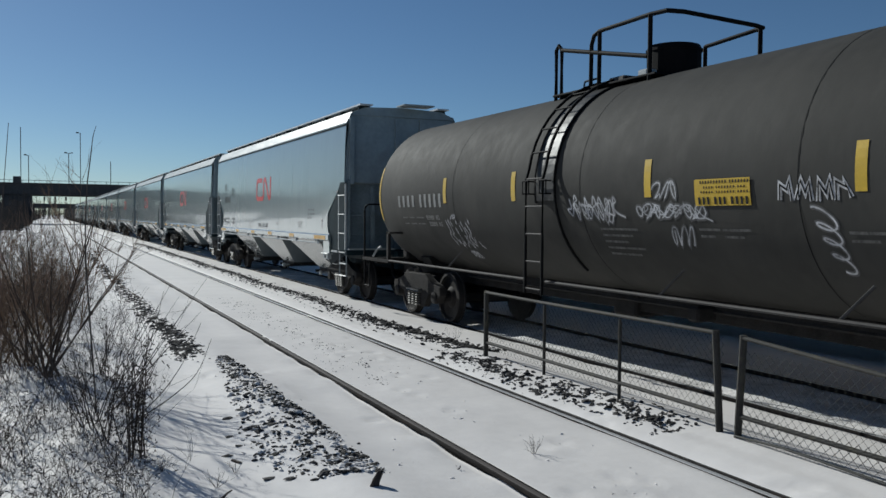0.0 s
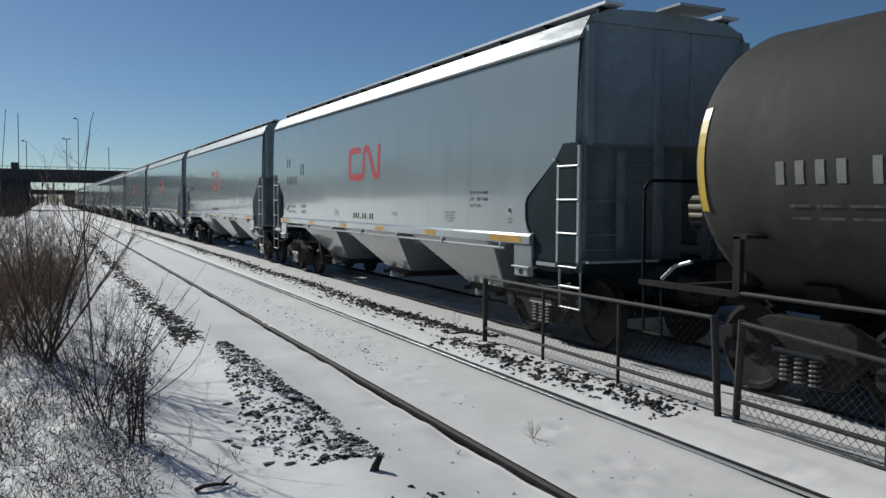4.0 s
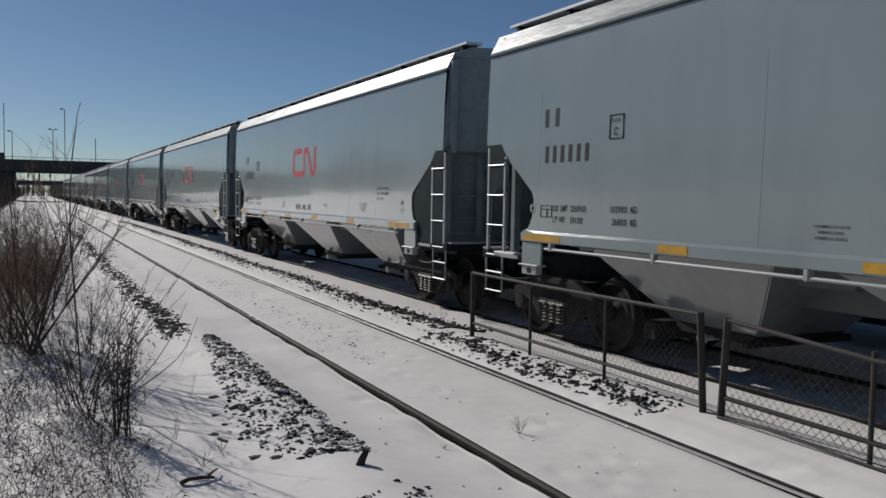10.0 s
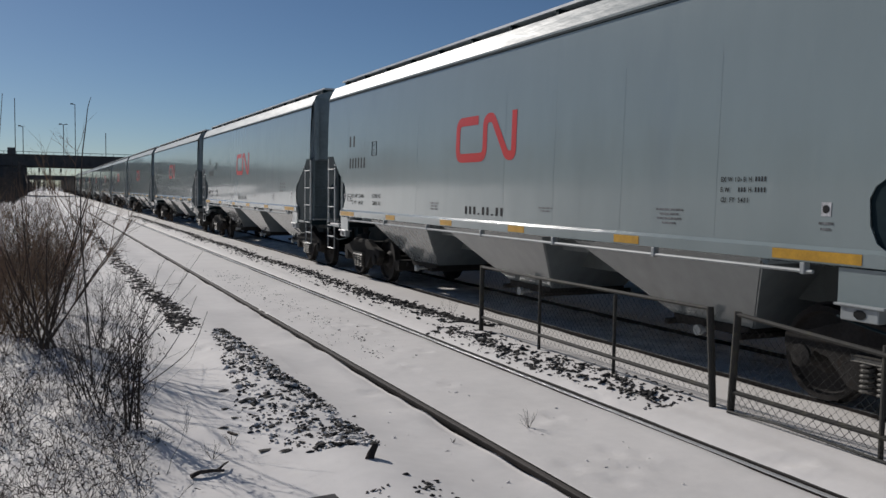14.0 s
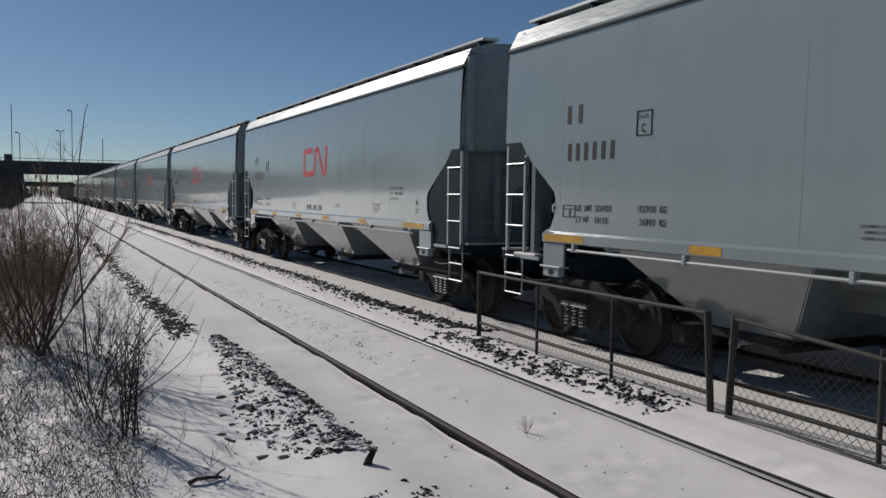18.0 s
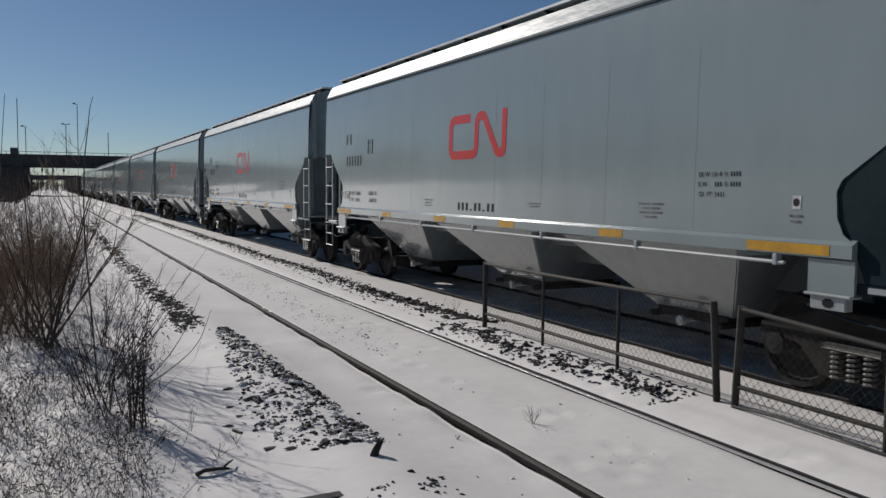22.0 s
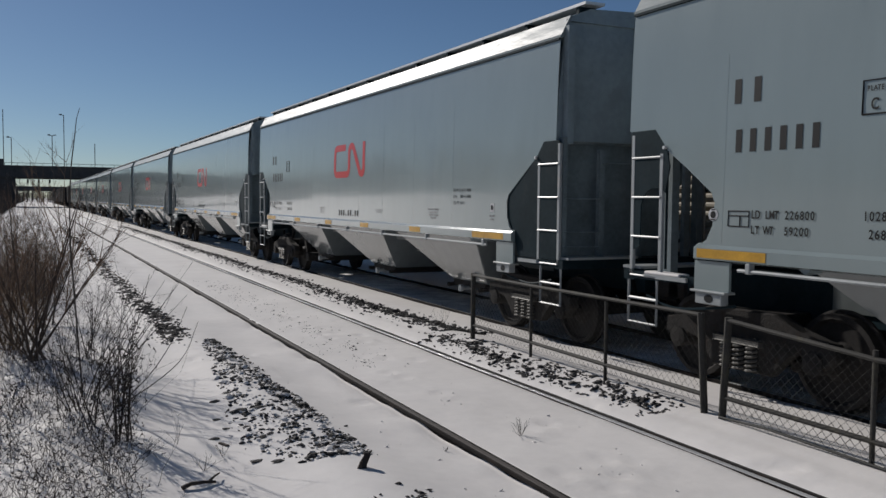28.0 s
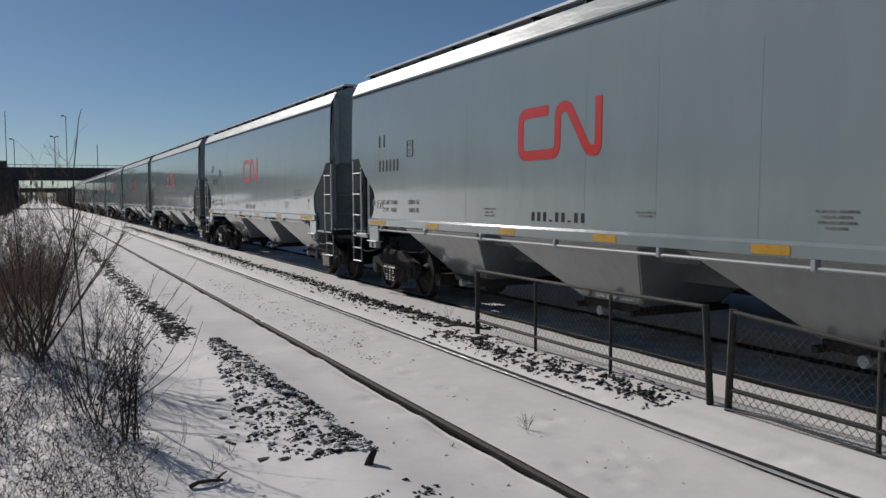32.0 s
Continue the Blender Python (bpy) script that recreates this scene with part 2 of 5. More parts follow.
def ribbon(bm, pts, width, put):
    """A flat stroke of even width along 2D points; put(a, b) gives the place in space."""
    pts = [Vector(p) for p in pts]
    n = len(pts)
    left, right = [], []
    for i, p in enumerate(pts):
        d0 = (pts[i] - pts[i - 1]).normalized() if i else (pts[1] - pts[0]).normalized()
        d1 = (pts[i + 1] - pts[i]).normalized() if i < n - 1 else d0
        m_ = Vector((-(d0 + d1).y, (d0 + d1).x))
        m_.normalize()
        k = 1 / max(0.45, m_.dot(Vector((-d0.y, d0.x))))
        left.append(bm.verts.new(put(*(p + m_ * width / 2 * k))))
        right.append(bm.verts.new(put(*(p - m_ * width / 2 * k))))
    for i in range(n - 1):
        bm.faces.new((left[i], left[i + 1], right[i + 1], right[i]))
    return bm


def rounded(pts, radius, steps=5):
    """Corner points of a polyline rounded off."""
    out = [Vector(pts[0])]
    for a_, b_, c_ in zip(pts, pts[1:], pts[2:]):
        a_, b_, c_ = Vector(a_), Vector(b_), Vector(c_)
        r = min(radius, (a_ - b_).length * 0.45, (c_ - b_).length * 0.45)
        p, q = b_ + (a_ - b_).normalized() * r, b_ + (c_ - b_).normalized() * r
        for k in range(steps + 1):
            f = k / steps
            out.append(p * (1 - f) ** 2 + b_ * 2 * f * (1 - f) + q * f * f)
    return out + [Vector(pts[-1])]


def smooth_noise(x, y, s):
    return noise.noise(Vector((x * s, y * s, 3.7)))


# ---- ground ----
NEAR_L, NEAR_R = 3.091, 4.597     # rails of the empty track
TRAIN_X = 7.475                  # middle of the train's track
FENCE_X = 5.25


def on_plan(x, y):
    """A place paced out on the verge, brought onto the track's own axes."""
    return 0.985 * x + 0.0092 * y, 0.978 * y


def bump_at(x, c_, w):
    return math.exp(-((x - c_) / w) ** 2)


dents = random.Random(77)
# where somebody's old steps and thrown stones have broken the crust
DENTS = [(2.0 + 0.35 * dents.gauss(0, 1), 7 + 4 * dents.random(), -0.02) for _ in range(10)]
DENTS += [(3.75 + 0.28 * dents.gauss(0, 1), 4.2 + 9.5 * dents.random(), -0.018) for _ in range(26)]
DENTS += [(4.85 + 0.1 * dents.gauss(0, 1), 4.2 + 3 * dents.random(), -0.022) for _ in range(6)]


def ground_z(x, y):
    z = -0.045
    if x < NEAR_L:
        z = -0.046 - (0.012 + 0.035 * smooth_noise(3.0, y, 2.0)) * bump_at(x, NEAR_L, 0.12) + 0.025 * smooth_noise(x, y * 0.6, 1.3)
    elif x < NEAR_R:
        z = -0.012 - 0.032 * bump_at(x, NEAR_R - 0.03, 0.055) + 0.012 * smooth_noise(x, y * 0.5, 1.2)
    elif x < NEAR_R + 0.4:
        z = -0.02 - 0.07 * bump_at(x, NEAR_R, 0.08)
    z += 0.09 * bump_at(x, 1.99, 0.42) * (1 if y < 9 else 0.65 + 0.35 * math.exp(-(y - 9) * 0.4))
    z += (0.14 if y < 10.2 else 0.09 + 0.05 * math.exp(-(y - 10.2))) * bump_at(x, FENCE_X + 0.05, 0.45)
    if x < 1.36:
        k = min(1, (1.36 - x) / 1.2)
        z += k * (0.06 + 0.10 * smooth_noise(x + 9, y, 0.7) + 0.05 * smooth_noise(x, y, 2.3))
    if 5.9 < x < 9.0:
        z = -0.06 - 0.02 * bump_at(x, TRAIN_X, 0.6)
        if x < 6.68:
            z = -0.015 + 0.02 * smooth_noise(x, y, 1.1) - 0.03 * bump_at(x, 6.70, 0.06)
    z += 0.006 * smooth_noise(x, y, 3.0)
    if 1.3 < x < 5.05 and 3 < y < 16:
        for px, py, d in DENTS:
            q = ((x - px) / 0.075) ** 2 + ((y - py) / 0.11) ** 2
            if q < 6:
                z += d * (math.exp(-q) - 0.5 * math.exp(-((math.sqrt(q) - 1.6) / 0.5) ** 2))
    far = abs(x - 4) - 12
    if far > 0:
        z += min(far, 60) * (0.012 if x > 0 else 0.125) + 0.25 * min(far / 30, 1) * smooth_noise(x, y, 0.06)
    return z


def lines(*stops):
    out = []
    for lo, hi, step in stops:
        n = max(1, round((hi - lo) / step))
        out += [lo + (hi - lo) * k / n for k in range(n)]
    return out + [stops[-1][1]]


def ground_sheet():
    xs = lines((-600, -100, 100), (-100, -20, 10), (-20, -3, 1.5), (-3, 0, 0.2), (0, NEAR_L - 0.01, 0.07), (NEAR_L - 0.01, NEAR_L + 0.01, 0.02), (NEAR_L + 0.01, NEAR_R - 0.01, 0.07), (NEAR_R - 0.01, NEAR_R + 0.01, 0.02), (NEAR_R + 0.01, 7, 0.07), (7, 10, 0.3), (10, 30, 2.5), (30, 120, 15), (120, 800, 120))
    ys = lines((-120, -20, 25), (-20, 2, 2), (2, 15, 0.1), (15, 30, 0.3), (30, 80, 1.5), (80, 300, 10), (300, 2400, 300))
    vs = [(x, y, ground_z(x, y)) for y in ys for x in xs]
    n = len(xs)
    fs = [(j * n + i, j * n + i + 1, (j + 1) * n + i + 1, (j + 1) * n + i) for j in range(len(ys) - 1) for i in range(n - 1)]
    me = bpy.data.meshes.new("ground")
    me.from_pydata(vs, [], fs)
    me.materials.append(SNOW)
    me.shade_smooth()
    tagged(new("ground", me), "wind-packed snow lying over ballast and verge", "snow", "", "structure")


ground_sheet()


def rail(x, top_mat, label, z=0.0, y0=-30, y1=620, wide=0.024, shift=0.0):
    foot = [(-0.07, -0.17), (0.07, -0.17), (0.07, -0.155), (0.012, -0.13), (0.012, -0.045), (0.040, -0.035), (0.043, -0.010), (0.036, -0.003), (-0.036, -0.003), (-0.043, -0.010), (-0.040, -0.035), (-0.012, -0.045), (-0.012, -0.13), (-0.07, -0.155)]
    bm = prism(bmesh.new(), [(x + p, z + q) for p, q in foot], y0, y1, "y")
    r = single("rail", bm, RUST, label, "rail", "railway rails", "structure")
    arc = [(math.sin(q), math.cos(q)) for q in (radians(-62 + 124 * k / 10) for k in range(11))]
    crown = [(x + shift + wide * p / 0.883, z - 0.004 + 0.006 * (c_ - 0.30)) for p, c_ in arc]
    top = prism(bmesh.new(), [(x + shift + wide, z - 0.012), (x + shift - wide, z - 0.012)] + crown, y0, y1, "y")
    part("rail_head", top, top_mat, r, "worn top of the rail", smooth=True)


rail(NEAR_L, DULLTOP, "brown rusted steel rail half sunk in snow", wide=0.025, shift=-0.008)
rail(NEAR_R, RAILTOP, "steel rail with a polished head set in snow", wide=0.021, shift=-0.021)


def melted_edge():
    """A dark strip laid beside the rail, standing in for its shadowed groove."""
    ys = lines((2, 24, 0.12), (24, 80, 1.0), (80, 400, 20))
    vs, fs = [], []
    for k, y in enumerate(ys):
        w = 0.052 + 0.012 * smooth_noise(2.0, y, 2.2)
        vs += [(NEAR_R + 0.036, y, -0.016), (NEAR_R + 0.036 + w, y, -0.012)]
        if k:
            fs.append((2 * k - 2, 2 * k - 1, 2 * k + 1, 2 * k))
    me = bpy.data.meshes.new("melted_edge")
    me.from_pydata(vs, [], fs)
    me.materials.append(STONE)
    tagged(new("melted_edge", me), "dark strip drawn as the shaded groove beside the rail", "ballast", "", "structure")


melted_edge()
rail(TRAIN_X - 0.7525, RAILTOP, "steel rail under the passing train", 0.0)
rail(TRAIN_X + 0.7525, RAILTOP, "steel rail under the passing train", 0.0)


def track_bed():
    """Swept, sooty ballast between the rails of the used track."""
    xs = lines((TRAIN_X - 0.71, TRAIN_X + 0.71, 0.12))
    ys = lines((-30, 60, 0.25), (60, 500, 4))
    vs = [(x, y, -0.055 + 0.02 * smooth_noise(x, y, 4.0) + 0.015 * smooth_noise(x, y, 11.0)) for y in ys for x in xs]
    n = len(xs)
    fs = [(j * n + i, j * n + i + 1, (j + 1) * n + i + 1, (j + 1) * n + i) for j in range(len(ys) - 1) for i in range(n - 1)]
    me = bpy.data.meshes.new("track_bed")
    me.from_pydata(vs, [], fs)
    me.materials.append(DIRTY)
    me.shade_smooth()
    tagged(new("track_bed", me), "sooty trodden snow and ballast under the train", "ballast", "", "structure")


track_bed()


# ---- the train ----
PITCH = 17.13         # coupler to coupler, hopper car
HALF = 1.46           # half the width of a hopper body
WHEEL = 0.457
CUT = [(1.10, 2.70), (1.28, 2.50), (1.97, 2.02), (2.02, 1.92), (2.00, 1.70), (1.93, 1.56), (1.82, 1.49)]   # corner cut-away over a truck
SIDE = [(0.82, 3.99), (0.82, 2.70)] + CUT + [(PITCH - v, z) for v, z in reversed(CUT)] + [(PITCH - 0.67, 2.70), (PITCH - 0.67, 3.99)]


def lean(z):
    """The side sheets lean in towards the roof."""
    return 0.055 * (z - 1.49) / 2.5 + (0.014 * ((z - 3.35) / 0.60) ** 2 if z > 3.35 else 0.0)


def on_side(off=0.004):
    return lambda v, z: (-HALF - off + lean(z), v, z)


GLYPHS = {}


def glyph(ch, size):
    """The mesh of one painted character, shared by its repeats."""
    if (ch, size) not in GLYPHS:
        cu = bpy.data.curves.new("letter", "FONT")
        cu.body, cu.size, cu.align_x, cu.offset = ch, size, "CENTER", size * 0.022
        ob = bpy.data.objects.new("letter", cu)
        me = bpy.data.meshes.new_from_object(ob)
        bpy.data.objects.remove(ob)
        me.name = "letter"
        me.materials.clear()
        GLYPHS[ch, size] = me
    return GLYPHS[ch, size]


def lettering(words, size, v, z, parent, mat=INK, squeeze=0.8):
    """Painted words on the near side, a part for each character."""
    step = size * 0.66 * squeeze
    for k, ch in enumerate(words):
        if ch != " ":
            o = part("letter", glyph(ch, size), mat, parent)
            o.matrix_local = Matrix(((0, 0, -1, -HALF - 0.006 + lean(z)), (-squeeze, 0, 0, v - step * (k + 0.5)), (0, 1, 0, z), (0, 0, 0, 1)))


def bars(name, chars, v, z0, z1, w, gap, put, mat, parent, label):
    """One plain upright bar a character, over the words' length; a space leaves a gap, a stop a low bar."""
    for ch in chars:
        if ch == " ":
            v -= w * 0.7
            continue
        hi = z0 + (z1 - z0) * (0.2 if ch == "." else 1.0)
        inset = (w + gap) * 0.2
        bm = bmesh.new()
        steps = 3
        for k in range(steps):
            p, q = z0 + (hi - z0) * k / steps, z0 + (hi - z0) * (k + 1) / steps
            bm.faces.new([bm.verts.new(put(*c_)) for c_ in ((v - inset, p), (v - w + inset * 0.6, p), (v - w + inset * 0.6, q), (v - inset, q))])
        part(name, bm, mat, parent, label)
        v -= w + gap


def small_print(v, z, w, h, n, parent, put):
    """Lines of print too small to read: a thin bar a line."""
    for k in range(n):
        top = z - h * k / n
        low = top - h / n * 0.42
        short = w * (1.0, 0.7, 0.9, 0.5)[k % 4]
        v0 = v - (w - short) / 2
        bm = bmesh.new()
        bm.faces.new([bm.verts.new(put(*c_)) for c_ in ((v0, low), (v0 - short, low), (v0 - short, top), (v0, top))])
        part("print_line", bm, GREYINK, parent, "line of fine print")


def wheelset_mesh():
    bm = bmesh.new()
    lathe(bm, [(-1.05, 0.07), (-0.8, 0.08), (0.8, 0.08), (1.05, 0.07)], (0, 0, 0), 10)
    for s_ in (-1, 1):
        pr = [(0.655, 0.3), (0.68, 0.485), (0.71, 0.485), (0.715, WHEEL), (0.81, WHEEL - 0.006), (0.815, 0.40), (0.77, 0.37), (0.75, 0.20), (0.80, 0.14), (0.80, 0.09)]
        lathe(bm, [(s_ * p, q) for p, q in pr], (0, 0, 0), 26)
    me = bpy.data.meshes.new("wheelset")
    bmesh.ops.recalc_face_normals(bm, faces=bm.faces)
    bm.to_mesh(me)
    bm.free()
    me.materials.append(TREAD)
    return me


WHEELSET = wheelset_mesh()


def side_frame_mesh():
    out = [(-1.12, 0.52), (-1.10, 0.66), (-0.72, 0.72), (-0.42, 0.86), (0.42, 0.86), (0.72, 0.72), (1.10, 0.66), (1.12, 0.52), (0.98, 0.40), (0.80, 0.40), (0.76, 0.54),
           (0.60, 0.50), (0.38, 0.24), (-0.38, 0.24), (-0.60, 0.50), (-0.76, 0.54), (-0.80, 0.40), (-0.98, 0.40)]
    bm = prism(bmesh.new(), out, -0.07, 0.07)
    bmesh.ops.bevel(bm, geom=[e for e in bm.edges], offset=0.015, segments=1, affect="EDGES")
    for s_ in (-1, 1):
        lathe(bm, [(-0.11, 0.05), (-0.10, 0.11), (0.10, 0.11), (0.13, 0.08)], (0, s_ * 0.89, WHEEL), 12)
    me = bpy.data.meshes.new("side_frame")
    bmesh.ops.recalc_face_normals(bm, faces=bm.faces)
    bm.to_mesh(me)
    bm.free()
    me.materials.append(IRON)
    return me


SIDE_FRAME = side_frame_mesh()


def spring_mesh():
    bm = bmesh.new()
    pts = [(0.055 * math.cos(q), 0.055 * math.sin(q), 0.25 + 0.27 * q / (12 * math.pi)) for q in (math.pi * k / 4 for k in range(49))]
    tube(bm, pts, 0.014, 4)
    me = bpy.data.meshes.new("spring")
    bm.to_mesh(me)
    bm.free()
    me.materials.append(SPRING)
    return me


SPRINGS = spring_mesh()


def truck(parent, v):
    t = part("truck", boxes((-1.02, 1.02, -0.17, 0.17, 0.60, 0.80), (-0.25, 0.25, -0.2, 0.2, 0.80, 0.92), (-0.9, 0.9, -0.55, -0.45, 0.3, 0.42), (-0.9, 0.9, 0.45, 0.55, 0.3, 0.42), bevel=0.02), IRON, parent, "grimy cast truck bolster and brake beams")
    t.location = (0, v, 0)
    for s_ in (-1, 1):
        f = part("side_frame", SIDE_FRAME, IRON, t, "grimy cast side frame")
        f.location = (s_ * 1.02, 0, 0)
        for dv in (-0.17, 0.0, 0.17):
            sp = part("spring", SPRINGS, SPRING, t, "coil spring")
            sp.location = (s_ * 1.11, dv, 0)
        part("bearing_plate", boxes((s_ * 1.04, s_ * 1.16, -0.30, 0.30, 0.52, 0.57), bevel=0.01), SPRING, t)
    for dv in (-0.89, 0.89):
        w = part("wheelset", WHEELSET, TREAD, t, "steel wheel pair on an axle")
        w.location = (0, dv, WHEEL)
    return t


def coupler(parent, v, s_):
    """s_: the way out along the car."""
    bm = boxes((-0.12, 0.12, v, v + s_ * 0.55, 0.74, 0.94), (-0.2, 0.2, v + s_ * 0.45, v + s_ * 0.78, 0.70, 1.0), bevel=0.03)
    part("coupler", bm, IRON, parent)
    pts = [(-0.35, v + s_ * 0.1, 0.95), (-0.42, v + s_ * 0.3, 0.62), (-0.38, v + s_ * 0.6, 0.48), (-0.30, v + s_ * 0.82, 0.55)]
    part("air_hose", tubes(0.03, pts), BLACK, parent)


def ladder(parent, x, v, flip):
    """Grab ladder at a corner: uprights, rungs and the hanging step below. flip: 1 when the coupler lies at lower v."""
    o = x / abs(x) * 0.02
    a_, b_ = v, v + 0.47 * flip
    lo, hi = 1.10, 2.44
    bm = bmesh.new()
    for vv, top in ((a_, 2.66), (b_, hi)):
        box(bm, x + o - 0.02, x + o + 0.02, vv - 0.028, vv + 0.028, lo, top, 0.006)
    l = part("ladder", bm, PALE, parent, "pale grey steel corner ladder")
    for k in range(4):
        z = 1.115 + 0.43 * k
        part("rung", tubes(0.013, [(x + o * 2.2, a_, z), (x + o * 2.2, b_, z)]), PALE, l)
    c_ = -0.05 * flip
    st = tubes(0.017, [(x + o, b_ + c_, 1.10), (x + o, b_ + c_, 0.59), (x + o, a_ + c_, 0.59), (x + o, a_ + c_, 1.10)], [(x + o, b_ + c_, 0.86), (x + o, a_ + c_, 0.86)])
    part("step", st, PALE, l)


def hopper_car():
    car = thing("hopper_car", "pale grey covered hopper car, red emblem, blue grey ends", "railcar", "hopper cars of the train")
    put = on_side()
    # side sheets, with the cut-away corners over the trucks
    for s_ in (-1, 1):
        bm = prism(bmesh.new(), SIDE, s_ * HALF, s_ * (HALF - 0.008), "x")
        for k in range(8):
            bmesh.ops.bisect_plane(bm, geom=bm.verts[:] + bm.edges[:] + bm.faces[:], plane_co=(0, 0, 3.35 + 0.08 * k), plane_no=(0, 0, 1))
        for vt in bm.verts:
            vt.co.x -= s_ * lean(vt.co.z)
        p = part("side_sheet", bm, GREY, car, "smooth glossy pale grey side sheet", smooth=True)
        if s_ < 0:
            for v in (3.75, 5.28, 6.72, 8.04, 11.2, 15.0):
                part("weld_seam", prism(bmesh.new(), [(v - 0.004, 1.53), (v + 0.004, 1.53), (v + 0.004, 3.35), (v - 0.004, 3.35)], -HALF - 0.0012, -HALF + 0.01, "x", lean), GREY, p)
        sill = prism(bmesh.new(), [(s_ * (HALF - 0.02), 1.52), (s_ * (HALF + 0.045), 1.475), (s_ * (HALF + 0.045), 1.365), (s_ * (HALF - 0.02), 1.345)], 1.80, PITCH - 1.80, "y")
        part("side_sill", sill, GREY, car, "pale grey side sill catching the sun")
        # eave panel and roof edge
        e0, e1 = HALF - lean(3.98), 1.256
        ev = prism(bmesh.new(), [(s_ * (e0 - 0.03), 4.0), (s_ * (e0 + 0.014), 4.005), (s_ * (e0 + 0.014), 4.03), (s_ * e0, 4.04), (s_ * e1, 4.29), (s_ * (e1 - 0.04), 4.29)], 0.80, PITCH - 0.66, "y")
        part("eave_panel", ev, EAVE, car, "sloping roof edge panel")
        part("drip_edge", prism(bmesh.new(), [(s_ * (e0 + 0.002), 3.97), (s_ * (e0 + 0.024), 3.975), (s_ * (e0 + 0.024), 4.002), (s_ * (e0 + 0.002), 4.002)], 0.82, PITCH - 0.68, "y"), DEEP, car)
        walkway = bmesh.new()
        box(walkway, s_ * 0.80, s_ * 1.10, 0.70, PITCH - 0.70, 4.432, 4.468)
        w = part("roof_walkway", walkway, ZINC, car, "narrow grated roof walkway")
        for k in range(13):
            v = 0.9 + k * (PITCH - 1.8) / 12
            part("bracket", boxes((s_ * 0.82, s_ * 1.08, v - 0.03, v + 0.03, 4.34, 4.432)), DEEP, w)
    roof = prism(bmesh.new(), [(-1.24, 4.28), (-0.95, 4.40), (0, 4.44), (0.95, 4.40), (1.24, 4.28), (1.25, 4.22), (-1.25, 4.22)], 0.80, PITCH - 0.80, "y")
    r = part("roof", roof, SLATE, car, "shaded steel roof")
    for k in range(4):
        v = 1.4 + k * (PITCH - 2.8) / 4
        hb = boxes((-0.36, 0.36, v + 0.1, v + 3.45, 4.38, 4.50), bevel=0.04)
        h = part("hatch_cover", hb, PALE, r, "long trough hatch cover")
        for q in range(4):
            part("hatch_clamp", boxes((-0.42, 0.42, v + 0.5 + q * 0.8, v + 0.56 + q * 0.8, 4.48, 4.52)), SLATE, h)
    for v in (0.42, PITCH - 0.9):
        part("roof_end_platform", boxes((-0.15, 0.60, v, v + 0.48, 4.455, 4.485)), PALE, r)
    # ends: bulkhead, slope sheet, cage of posts, end sill
    for flip, v0 in ((1, 0.0), (-1, PITCH)):
        at = lambda q: v0 + flip * q
        wall = prism(bmesh.new(), [(-1.29, 4.25), (1.29, 4.25), (1.38, 3.4), (1.42, 2.70), (-1.42, 2.70), (-1.38, 3.4)], at(0.84), at(0.90), "y")
        e = part("end_wall", wall, SLATE, car, "blue grey end bulkhead")
        for x in (0.45,):
            part("end_rib", boxes((x - 0.05, x + 0.05, min(at(0.80), at(0.84)), max(at(0.80), at(0.84)), 2.72, 4.2)), SLATE, e)
        if flip > 0:
            # Stand-in plate: its dark colour draws the deep shade of the open end cage.
            part("lower_bulkhead", boxes((-1.30, 0.42, 0.97, 1.00, 1.18, 2.70)), STEELBLUE, car, "dark plate standing in for the shaded open end")
        for s_ in (-1, 1):
            part("corner_post", boxes((s_ * 1.23, s_ * 1.33, min(at(0.72), at(0.84)), max(at(0.72), at(0.84)), 2.66, 4.15)), SLATE, e)
        slope = prism(bmesh.new(), [(at(0.84), 2.76), (at(0.90), 2.82), (at(3.2), 1.36), (at(3.1), 1.30)], -1.43, 1.43, "x")
        part("slope_sheet", slope, SLATE, car, "dark sloping end floor sheet")
        for s_ in (-1, 1):
            if flip * s_ < 0:   # the two sides of a car mirror each other end for end
                rim = [(0.74, 2.70)] + CUT + [(1.80, 1.36), (1.72, 1.17), (0.74, 1.17)]
            else:
                hole = [(1.12 + 0.24 * math.cos(q), 1.84 + 0.24 * math.sin(q)) for q in (radians(50 + 20 * k) for k in range(7))]
                rim = [(0.70, 2.70)] + CUT[:2] + [(1.34, 2.30)] + hole + [(0.87, 1.44), (0.80, 1.40), (0.70, 1.40)]
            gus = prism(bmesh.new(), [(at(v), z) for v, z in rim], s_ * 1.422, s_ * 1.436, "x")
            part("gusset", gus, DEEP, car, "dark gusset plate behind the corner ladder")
            part("rivet", lathe(bmesh.new(), [(s_ * 1.44, 0.022), (s_ * 1.468, 0.018)], (0, at(1.27), 2.50), 8), ZINC, car)
            part("inner_post", boxes((s_ * 1.12, s_ * 1.22, min(at(1.02), at(1.14)), max(at(1.02), at(1.14)), 1.16, 2.62)), STEELBLUE, car)
            part("brake_rod", tubes(0.014, [(s_ * 1.30, at(1.15), 1.2), (s_ * 1.30, at(1.15), 2.5)]), DEEP, car)
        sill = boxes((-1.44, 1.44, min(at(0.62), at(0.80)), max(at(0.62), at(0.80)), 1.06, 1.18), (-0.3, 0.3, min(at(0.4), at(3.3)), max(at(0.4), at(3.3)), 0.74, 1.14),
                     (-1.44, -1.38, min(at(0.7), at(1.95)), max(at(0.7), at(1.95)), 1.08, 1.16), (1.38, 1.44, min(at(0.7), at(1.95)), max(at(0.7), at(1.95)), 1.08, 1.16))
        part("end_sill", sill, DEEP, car)
